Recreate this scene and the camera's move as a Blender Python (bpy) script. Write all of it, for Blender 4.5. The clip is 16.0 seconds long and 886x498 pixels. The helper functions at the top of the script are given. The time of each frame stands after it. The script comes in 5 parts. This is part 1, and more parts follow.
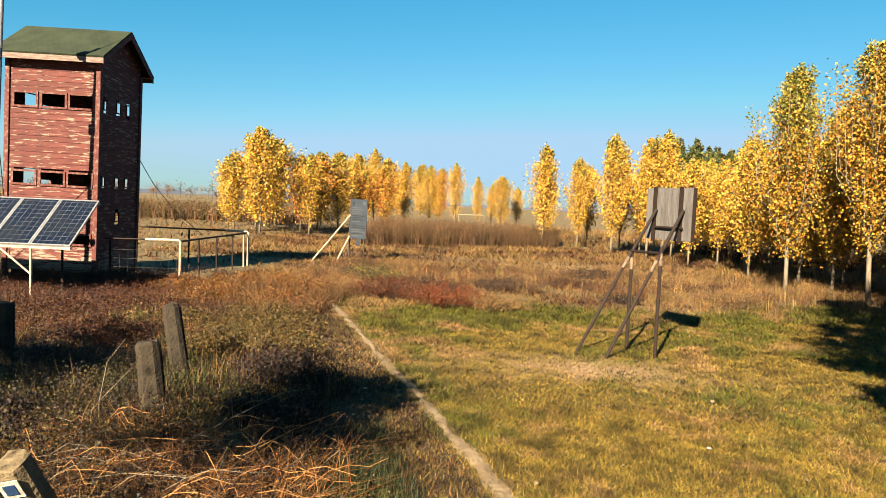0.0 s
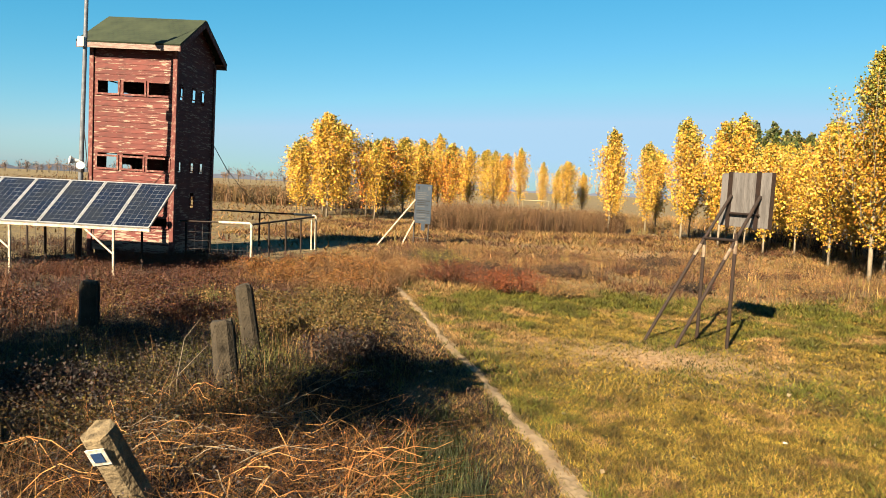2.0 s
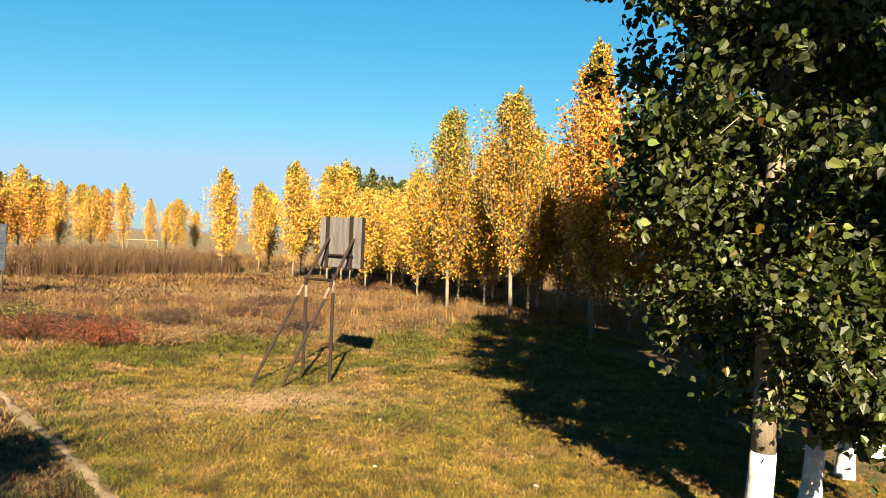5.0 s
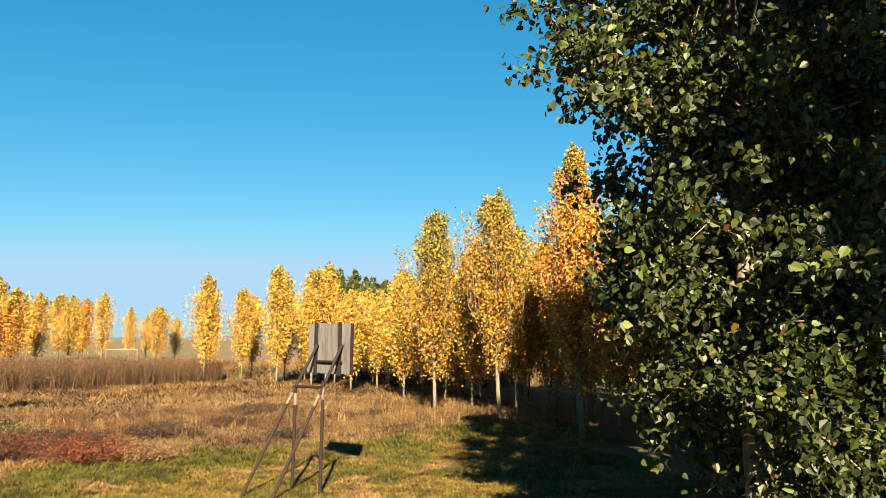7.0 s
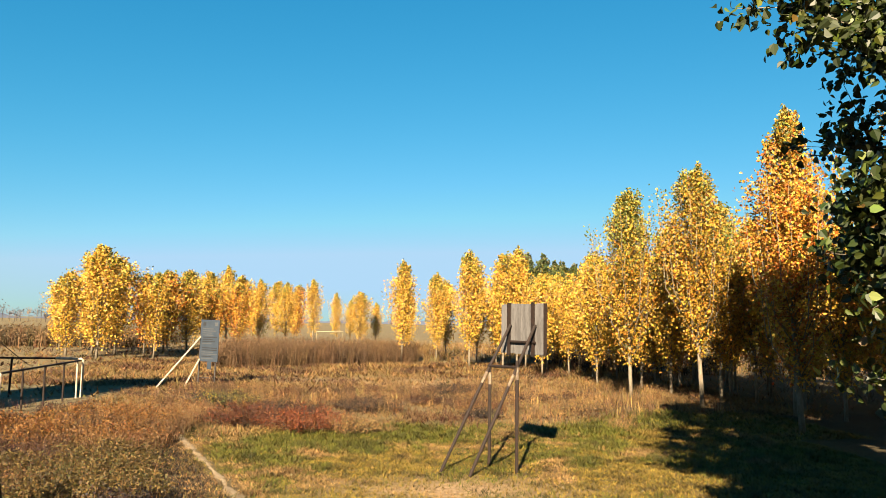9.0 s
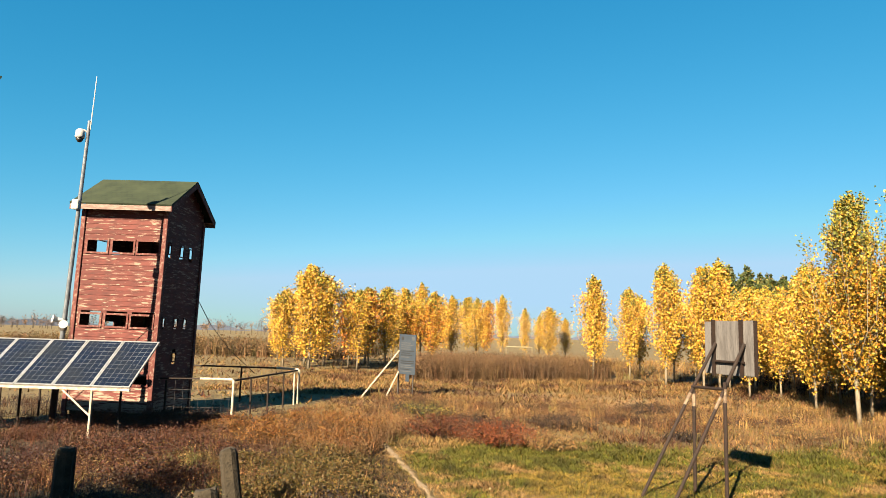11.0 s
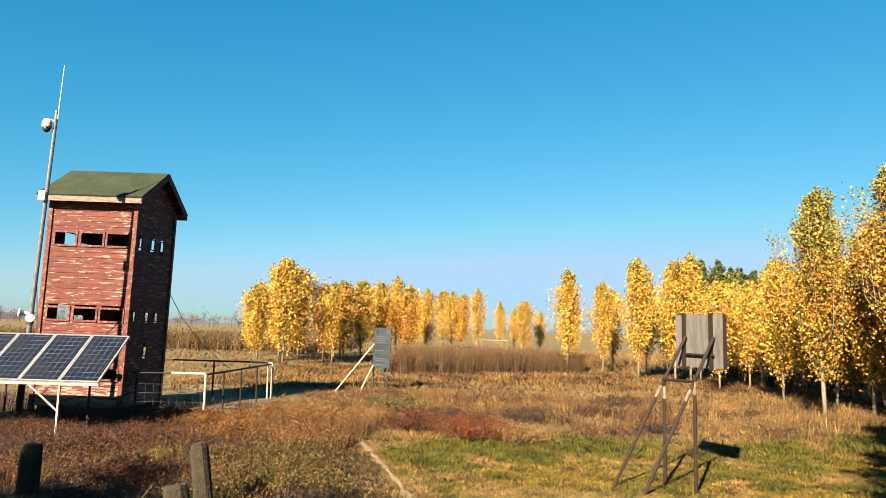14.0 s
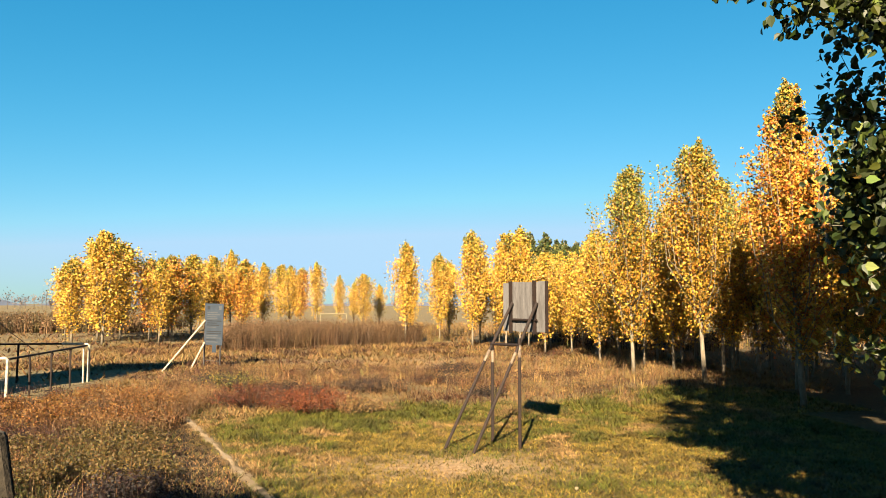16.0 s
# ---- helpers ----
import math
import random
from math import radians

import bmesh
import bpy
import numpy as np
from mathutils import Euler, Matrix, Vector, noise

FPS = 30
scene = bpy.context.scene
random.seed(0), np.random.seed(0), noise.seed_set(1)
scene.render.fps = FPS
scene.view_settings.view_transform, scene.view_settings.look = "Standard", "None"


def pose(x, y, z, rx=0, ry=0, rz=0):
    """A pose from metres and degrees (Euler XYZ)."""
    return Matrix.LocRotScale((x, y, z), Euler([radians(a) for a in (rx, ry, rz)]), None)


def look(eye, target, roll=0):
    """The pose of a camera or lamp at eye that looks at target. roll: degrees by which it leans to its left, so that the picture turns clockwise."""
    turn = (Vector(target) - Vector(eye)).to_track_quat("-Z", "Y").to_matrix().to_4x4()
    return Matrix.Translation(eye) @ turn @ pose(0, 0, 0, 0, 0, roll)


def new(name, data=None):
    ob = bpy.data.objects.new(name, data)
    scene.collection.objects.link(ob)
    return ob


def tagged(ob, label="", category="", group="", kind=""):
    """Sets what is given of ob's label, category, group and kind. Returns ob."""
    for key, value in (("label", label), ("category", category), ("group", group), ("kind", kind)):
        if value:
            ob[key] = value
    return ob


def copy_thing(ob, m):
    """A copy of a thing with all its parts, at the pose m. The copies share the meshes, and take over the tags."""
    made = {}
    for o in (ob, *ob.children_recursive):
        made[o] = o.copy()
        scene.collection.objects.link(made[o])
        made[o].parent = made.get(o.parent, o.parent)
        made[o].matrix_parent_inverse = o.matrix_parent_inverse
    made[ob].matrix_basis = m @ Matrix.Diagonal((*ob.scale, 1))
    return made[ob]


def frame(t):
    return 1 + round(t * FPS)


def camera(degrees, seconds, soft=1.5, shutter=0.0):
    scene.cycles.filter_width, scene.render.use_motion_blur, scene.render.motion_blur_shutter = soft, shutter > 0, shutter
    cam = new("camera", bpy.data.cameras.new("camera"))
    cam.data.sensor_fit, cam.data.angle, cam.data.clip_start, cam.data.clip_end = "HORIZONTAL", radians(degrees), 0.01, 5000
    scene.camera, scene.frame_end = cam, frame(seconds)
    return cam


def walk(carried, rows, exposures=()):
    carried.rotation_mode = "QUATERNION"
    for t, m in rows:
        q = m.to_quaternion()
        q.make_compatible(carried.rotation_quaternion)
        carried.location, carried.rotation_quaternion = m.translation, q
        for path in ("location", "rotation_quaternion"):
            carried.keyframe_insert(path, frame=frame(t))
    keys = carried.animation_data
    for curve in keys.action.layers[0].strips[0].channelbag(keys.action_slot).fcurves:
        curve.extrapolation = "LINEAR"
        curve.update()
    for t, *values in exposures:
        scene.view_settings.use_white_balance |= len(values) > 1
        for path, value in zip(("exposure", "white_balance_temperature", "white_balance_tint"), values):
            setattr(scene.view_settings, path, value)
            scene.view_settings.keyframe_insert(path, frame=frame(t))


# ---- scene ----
cam = camera(65.4, 16.0, soft=0.3)
PATH = [
    (0, (0.048, 0.062, 2.549), (-0.215, 2.443, 2.393), 2.5),
    (0.5, (0.023, 0.059, 2.554), (-0.335, 2.429, 2.422), 3.4),
    (1, (-0.001, 0.054, 2.585), (-0.452, 2.408, 2.48), 3.3),
    (1.5, (0.026, 0.043, 2.562), (-0.413, 2.4, 2.465), 3.1),
    (2, (0.01, 0.078, 2.533), (-0.467, 2.42, 2.317), 2.7),
    (2.5, (0.079, 0.073, 2.544), (-0.247, 2.438, 2.305), 4.1),
    (3, (0.116, 0.058, 2.544), (0.061, 2.448, 2.336), 4.9),
    (3.5, (0.134, 0.073, 2.546), (0.276, 2.459, 2.322), 4.0),
    (4, (0.169, 0.08, 2.566), (0.498, 2.449, 2.366), 3.7),
    (4.5, (0.203, 0.059, 2.592), (0.737, 2.393, 2.435), 2.5),
    (5, (0.223, 0.007, 2.647), (1.018, 2.273, 2.621), 2.5),
    (5.2, (0.222, 0.005, 2.654), (1.088, 2.243, 2.683), 2.1),
    (7.3, (0.037, -0.253, 2.734), (0.858, 1.978, 3.061), 0.2),
    (7.5, (0.036, -0.187, 2.68), (0.794, 2.064, 3.016), 0.4),
    (8, (0.073, -0.097, 2.659), (0.636, 2.209, 3.013), 0.2),
    (8.5, (0.04, -0.048, 2.638), (0.443, 2.298, 2.95), 1.0),
    (9, (0.031, 0.014, 2.629), (0.242, 2.392, 2.885), 1.0),
    (9.5, (-0.04, 0.013, 2.628), (-0.056, 2.401, 2.878), 1.4),
    (10, (-0.085, -0.022, 2.641), (-0.364, 2.344, 2.938), 1.0),
    (12.5, (-0.067, -0.054, 2.654), (-0.54, 2.281, 2.941), 1.7),
    (13, (-0.072, -0.05, 2.653), (-0.533, 2.287, 2.942), 1.6),
    (13.5, (-0.06, -0.047, 2.64), (-0.464, 2.303, 2.914), 1.5),
    (14, (-0.048, -0.035, 2.657), (-0.396, 2.323, 2.93), 1.5),
    (14.5, (-0.014, -0.055, 2.642), (-0.251, 2.317, 2.921), 1.0),
    (15, (0.01, -0.046, 2.635), (-0.09, 2.341, 2.874), 0.5),
    (15.5, (0.03, -0.028, 2.626), (0.07, 2.36, 2.858), 0.4),
    (16, (0.052, -0.025, 2.6), (0.256, 2.358, 2.79), 0.1),
]
walk(cam, [(t, look(eye, target, roll)) for t, eye, target, roll in PATH], exposures=((0, 2.8), (3, 2.8), (5, 2.9), (8, 2.83), (12.5, 2.83), (16, 2.9)))

# ---- world, sun ----
SUN_AZ, SUN_EL = radians(196.9), radians(30.0)
world = bpy.data.worlds.new("sky")
scene.world = world
world.use_nodes = True
_n = world.node_tree.nodes
_sky = _n.new("ShaderNodeTexSky")
_sky.sky_type, _sky.sun_disc = "NISHITA", False
_sky.sun_elevation, _sky.sun_rotation = SUN_EL, SUN_AZ
_sky.air_density, _sky.dust_density, _sky.ozone_density = 1.0, 0.5, 2.2
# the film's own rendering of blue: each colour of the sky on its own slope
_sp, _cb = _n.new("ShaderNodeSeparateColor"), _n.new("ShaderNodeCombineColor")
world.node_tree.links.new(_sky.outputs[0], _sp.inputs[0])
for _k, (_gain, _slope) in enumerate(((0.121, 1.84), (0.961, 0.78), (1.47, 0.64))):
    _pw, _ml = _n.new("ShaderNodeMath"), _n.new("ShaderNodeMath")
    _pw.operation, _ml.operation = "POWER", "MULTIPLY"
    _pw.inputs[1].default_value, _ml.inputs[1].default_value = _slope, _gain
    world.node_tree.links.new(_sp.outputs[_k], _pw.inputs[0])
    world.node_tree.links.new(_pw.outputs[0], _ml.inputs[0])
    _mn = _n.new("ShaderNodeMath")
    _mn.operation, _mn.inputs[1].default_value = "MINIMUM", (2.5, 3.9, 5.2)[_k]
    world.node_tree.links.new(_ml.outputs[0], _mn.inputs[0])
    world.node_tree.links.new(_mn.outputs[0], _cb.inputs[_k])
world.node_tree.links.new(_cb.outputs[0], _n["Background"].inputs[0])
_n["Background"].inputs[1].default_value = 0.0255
sun_dir = Vector((math.sin(SUN_AZ) * math.cos(SUN_EL), math.cos(SUN_AZ) * math.cos(SUN_EL), math.sin(SUN_EL)))
_sl = bpy.data.lights.new("sun", "SUN")
_sl.energy, _sl.angle, _sl.color = 5.0, radians(0.5), (1.0, 0.80, 0.55)
sun = new("sun", _sl)
sun.matrix_world = look(sun_dir * 60, (0, 0, 0))


# ---- materials ----
def mat_base(name, rough=0.8, metal=0.0):
    m = bpy.data.materials.new(name)
    m.use_nodes = True
    b = m.node_tree.nodes["Principled BSDF"]
    b.inputs["Roughness"].default_value, b.inputs["Metallic"].default_value = rough, metal
    b.inputs["Specular IOR Level"].default_value = 0.3
    return m, m.node_tree, b


def node(nt, kind, **vals):
    n = nt.nodes.new(kind)
    for k, v in vals.items():
        n.inputs[k.replace("_", " ")].default_value = v
    return n


def noise_fac(nt, scale, detail=5.0, lo=0.4, hi=0.6, stretch=(1, 1, 1), coord="Object"):
    """A noise mask between lo and hi, in object coordinates."""
    tc = nt.nodes.new("ShaderNodeTexCoord")
    mp = nt.nodes.new("ShaderNodeMapping")
    mp.inputs["Scale"].default_value = stretch
    nz = node(nt, "ShaderNodeTexNoise", Scale=scale, Detail=detail)
    mr = nt.nodes.new("ShaderNodeMapRange")
    mr.inputs["From Min"].default_value, mr.inputs["From Max"].default_value = lo, hi
    nt.links.new(tc.outputs[coord], mp.inputs[0])
    nt.links.new(mp.outputs[0], nz.inputs["Vector"])
    nt.links.new(nz.outputs["Fac"], mr.inputs[0])
    return mr.outputs[0], nz.outputs["Fac"]


def mix(nt, fac, a, b):
    n = nt.nodes.new("ShaderNodeMix")
    n.data_type = "RGBA"
    for sock, v in ((n.inputs[0], fac), (n.inputs[6], a), (n.inputs[7], b)):
        if isinstance(v, bpy.types.NodeSocket):
            nt.links.new(v, sock)
        elif isinstance(v, (int, float)):
            sock.default_value = v
        else:
            sock.default_value = (*v, 1)
    return n.outputs[2]


def bump(nt, b, height, strength=0.3, dist=0.01):
    n = nt.nodes.new("ShaderNodeBump")
    n.inputs["Strength"].default_value, n.inputs["Distance"].default_value = strength, dist
    nt.links.new(height, n.inputs["Height"])
    nt.links.new(n.outputs[0], b.inputs["Normal"])


def two_tone(name, c1, c2, scale, rough=0.8, metal=0.0, stretch=(1, 1, 1), lo=0.4, hi=0.6, c3=None, scale3=40.0, b_strength=0.3, b_dist=0.01, amount3=0.5):
    """Colour that wanders between two tones at one size and takes specks of a third at a finer one."""
    m, nt, b = mat_base(name, rough, metal)
    f, raw = noise_fac(nt, scale, 6.0, lo, hi, stretch)
    col = mix(nt, f, c1, c2)
    f2, raw2 = noise_fac(nt, scale3, 4.0, 0.52, 0.68, stretch)
    if c3:
        mu = nt.nodes.new("ShaderNodeMath")
        mu.operation = "MULTIPLY"
        mu.inputs[1].default_value = amount3
        nt.links.new(f2, mu.inputs[0])
        col = mix(nt, mu.outputs[0], col, c3)
    nt.links.new(col, b.inputs["Base Color"])
    bump(nt, b, raw2, b_strength, b_dist)
    return m


def leaf_mat(name, trans=0.35, rough=0.55):
    """Leaves and blades: their own colour from the attribute tint, partly see-through to light."""
    m, nt, b = mat_base(name, rough)
    at = nt.nodes.new("ShaderNodeAttribute")
    at.attribute_name = "tint"
    tr = nt.nodes.new("ShaderNodeBsdfTranslucent")
    ms = nt.nodes.new("ShaderNodeMixShader")
    ms.inputs[0].default_value = trans
    nt.links.new(at.outputs["Color"], b.inputs["Base Color"])
    nt.links.new(at.outputs["Color"], tr.inputs["Color"])
    nt.links.new(b.outputs[0], ms.inputs[1])
    nt.links.new(tr.outputs[0], ms.inputs[2])
    nt.links.new(ms.outputs[0], nt.nodes["Material Output"].inputs[0])
    return m


M_LEAF = leaf_mat("autumn_leaf", 0.30)
M_GREEN = leaf_mat("green_leaf", 0.25, 0.5)
M_BLADE = leaf_mat("dry_blade", 0.2, 0.7)
M_BARK = two_tone("bark", (0.0236, 0.0188, 0.0133), (0.0491, 0.0393, 0.0275), 6, 0.9, stretch=(4, 4, 1), c3=(0.0314, 0.0236, 0.0196), scale3=30, b_strength=0.8, b_dist=0.02)
M_PALE_BARK = two_tone("pale_bark", (0.0932, 0.0760, 0.0515), (0.1374, 0.1154, 0.0834), 5, 0.85, stretch=(3, 3, 1), c3=(0.0442, 0.0344, 0.0245), scale3=22, b_strength=0.5)
M_LIME = two_tone("limewash", (0.4108, 0.4029, 0.3792), (0.3002, 0.2844, 0.2528), 9, 0.9, c3=(0.2765, 0.237, 0.1896), scale3=26, b_strength=0.6)
M_RUST = two_tone("rusty_pipe", (0.0050, 0.0023, 0.0014), (0.0106, 0.0044, 0.0022), 14, 0.75, 0.1, c3=(0.0248, 0.0162, 0.0114), scale3=60)
M_WHITE_PIPE = two_tone("white_pipe_paint", (0.2844, 0.2528, 0.2054), (0.1975, 0.158, 0.1106), 12, 0.6, c3=(0.1975, 0.1106, 0.0632), scale3=50, amount3=0.4)
M_YELLOW_PIPE = two_tone("yellow_pipe_paint", (0.1414, 0.1217, 0.0706), (0.1099, 0.0903, 0.0510), 6, 0.6)
M_WORN_BAND = two_tone("worn_pale_paint", (0.1290, 0.0988, 0.0688), (0.0601, 0.0413, 0.0276), 14, 0.75, c3=(0.0343, 0.0224, 0.0155), scale3=50)
M_GREY_WOOD = two_tone("weathered_board", (0.0514, 0.0481, 0.0470), (0.0790, 0.0754, 0.0735), 2.5, 0.9, stretch=(6, 6, 0.8), c3=(0.0237, 0.0203, 0.0189), scale3=14)
M_CONCRETE = two_tone("concrete", (0.0121, 0.0092, 0.0053), (0.0222, 0.0172, 0.0104), 7, 0.95, c3=(0.0063, 0.0057, 0.0038), scale3=34, b_strength=0.9, b_dist=0.02)
M_PALE_CONCRETE = two_tone("pale_concrete", (0.0639, 0.0484, 0.0267), (0.1174, 0.0906, 0.0522), 7, 0.95, c3=(0.0335, 0.0301, 0.0191), scale3=34, b_strength=0.9, b_dist=0.02)
M_ALU = two_tone("aluminium", (0.2844, 0.2923, 0.3002), (0.2212, 0.2291, 0.237), 8, 0.35, 0.6)
M_GALV = two_tone("galvanised_steel", (0.0948, 0.1068, 0.1239), (0.0711, 0.0781, 0.0907), 10, 0.45, 0.5)
M_DARK = two_tone("dark_metal", (0.0138, 0.0118, 0.0118), (0.0275, 0.0236, 0.0216), 12, 0.6)
M_PLASTIC = two_tone("white_plastic", (0.2765, 0.2765, 0.2710), (0.2323, 0.2323, 0.2267), 5, 0.4)
M_BLACK = two_tone("black_plastic", (0.0079, 0.0079, 0.0087), (0.0157, 0.0157, 0.0157), 5, 0.35)
M_SIGN = two_tone("grey_sign_face", (0.0106, 0.0167, 0.0257), (0.0149, 0.0218, 0.0317), 2.5, 0.6, c3=(0.0094, 0.0133, 0.0192), scale3=14)
M_INK = two_tone("faded_ink", (0.0047, 0.0055, 0.0070), (0.0079, 0.0087, 0.0102), 20, 0.7)
M_PALE_INK = two_tone("pale_print", (0.0353, 0.0382, 0.0427), (0.0266, 0.0295, 0.0324), 20, 0.7)
M_BLUE = two_tone("blue_mark", (0.0039, 0.0176, 0.0589), (0.0062, 0.0236, 0.0667), 30, 0.7)
M_WHITE_MARK = two_tone("white_mark", (0.3002, 0.3002, 0.2844), (0.1896, 0.1738, 0.1422), 25, 0.8)
M_FASCIA = two_tone("pink_fascia", (0.0874, 0.0577, 0.0497), (0.1193, 0.0974, 0.0855), 5, 0.85, stretch=(1, 1, 4), c3=(0.0517, 0.0179, 0.0139), scale3=12)
M_PATH = two_tone("bare_path", (0.1034, 0.0734, 0.0414), (0.1552, 0.1165, 0.0699), 3, 0.95, c3=(0.0570, 0.0440, 0.0232), scale3=16, b_strength=0.8, b_dist=0.02)
# distance haze is put into the blue-grey of the far woods
M_HAZE = two_tone("hazy_far_woods", (0.0360, 0.0481, 0.0751), (0.0450, 0.0548, 0.0790), 0.02, 1.0)


def red_plank_mat():
    """Red paint that flakes off along the grain and bares pale wood; each board differs a little."""
    m, nt, b = mat_base("flaking_red_paint", 0.8)
    oi = nt.nodes.new("ShaderNodeObjectInfo")
    add = nt.nodes.new("ShaderNodeVectorMath")
    add.operation = "ADD"
    sc = nt.nodes.new("ShaderNodeVectorMath")
    sc.operation = "SCALE"
    sc.inputs["Scale"].default_value = 37.0
    cmb = nt.nodes.new("ShaderNodeCombineXYZ")
    geo = nt.nodes.new("ShaderNodeNewGeometry")
    nt.links.new(oi.outputs["Random"], cmb.inputs[0])
    nt.links.new(oi.outputs["Random"], cmb.inputs[2])
    nt.links.new(cmb.outputs[0], sc.inputs[0])
    nt.links.new(geo.outputs["Position"], add.inputs[0])
    nt.links.new(sc.outputs[0], add.inputs[1])
    mp = nt.nodes.new("ShaderNodeMapping")
    mp.inputs["Scale"].default_value = (1.7, 1.7, 11.0)
    nt.links.new(add.outputs[0], mp.inputs[0])
    nz = node(nt, "ShaderNodeTexNoise", Scale=1.6, Detail=7.0, Roughness=0.62)
    nt.links.new(mp.outputs[0], nz.inputs["Vector"])
    mr = nt.nodes.new("ShaderNodeMapRange")
    mr.inputs["From Min"].default_value, mr.inputs["From Max"].default_value = 0.585, 0.655
    nt.links.new(nz.outputs["Fac"], mr.inputs[0])
    # more bare wood near the foot, where rain splashes
    sep = nt.nodes.new("ShaderNodeSeparateXYZ")
    nt.links.new(geo.outputs["Position"], sep.inputs[0])
    ft = nt.nodes.new("ShaderNodeMapRange")
    ft.inputs["From Min"].default_value, ft.inputs["From Max"].default_value = 1.0, 0.4
    ft.inputs["To Max"].default_value = 0.14
    nt.links.new(sep.outputs["Z"], ft.inputs[0])
    sm = nt.nodes.new("ShaderNodeMath")
    sm.operation = "ADD"
    nt.links.new(nz.outputs["Fac"], sm.inputs[0])
    nt.links.new(ft.outputs[0], sm.inputs[1])
    lf, _ = noise_fac(nt, 0.8, 3, 0.35, 0.65, (1, 1, 2.5), "Object")
    lm = nt.nodes.new("ShaderNodeMath")
    lm.operation, lm.inputs[1].default_value = "MULTIPLY_ADD", 0.075
    nt.links.new(lf, lm.inputs[0])
    nt.links.new(sm.outputs[0], lm.inputs[2])
    nt.links.new(lm.outputs[0], mr.inputs[0])
    red = mix(nt, oi.outputs["Random"], (0.0463, 0.0082, 0.0067), (0.0648, 0.0141, 0.0114))
    f2, raw2 = noise_fac(nt, 9, 5, 0.4, 0.7)
    red = mix(nt, f2, red, (0.0314, 0.0059, 0.0051))
    nt.links.new(mix(nt, mr.outputs[0], red, (0.1414, 0.1021, 0.0785)), b.inputs["Base Color"])
    bump(nt, b, nz.outputs["Fac"], 0.4, 0.01)
    return m


M_RED = red_plank_mat()
M_RED_TRIM = two_tone("red_trim_paint", (0.0452, 0.0087, 0.0070), (0.0628, 0.0165, 0.0133), 5, 0.8, c3=(0.1414, 0.1021, 0.0824), scale3=12, amount3=0.6)


def roof_mat():
    m, nt, b = mat_base("green_shingle", 0.85)
    tc = nt.nodes.new("ShaderNodeTexCoord")
    br = node(nt, "ShaderNodeTexBrick", Scale=1.0, Mortar_Size=0.012, Brick_Width=0.16, Row_Height=0.14)
    br.inputs["Color1"].default_value, br.inputs["Color2"].default_value, br.inputs["Mortar"].default_value = (0.0061, 0.0117, 0.0040, 1), (0.0080, 0.0145, 0.0052, 1), (0.0034, 0.0067, 0.0026, 1)
    nt.links.new(tc.outputs["UV"], br.inputs["Vector"])
    f, raw = noise_fac(nt, 2.2, 5, 0.4, 0.7)
    nt.links.new(mix(nt, f, br.outputs["Color"], (0.0133, 0.0197, 0.0083)), b.inputs["Base Color"])
    bump(nt, b, br.outputs["Fac"], -0.5, 0.012)
    return m


M_ROOF = roof_mat()


def cell_mat():
    """Blue-black solar glass with a fine pale grid of cells."""
    m, nt, b = mat_base("solar_glass", 0.22)
    tc = nt.nodes.new("ShaderNodeTexCoord")
    br = node(nt, "ShaderNodeTexBrick", Scale=1.0, Mortar_Size=0.004, Brick_Width=0.145, Row_Height=0.155)
    br.offset = 0.0
    br.inputs["Color1"].default_value, br.inputs["Color2"].default_value, br.inputs["Mortar"].default_value = (0.0035, 0.0055, 0.0125, 1), (0.0050, 0.0080, 0.0165, 1), (0.0600, 0.0650, 0.0760, 1)
    nt.links.new(tc.outputs["UV"], br.inputs["Vector"])
    f, raw = noise_fac(nt, 1.4, 4, 0.4, 0.75)
    nt.links.new(mix(nt, f, br.outputs["Color"], (0.0099, 0.0117, 0.0149)), b.inputs["Base Color"])
    b.inputs["Specular IOR Level"].default_value = 0.22
    return m


M_CELL = cell_mat()


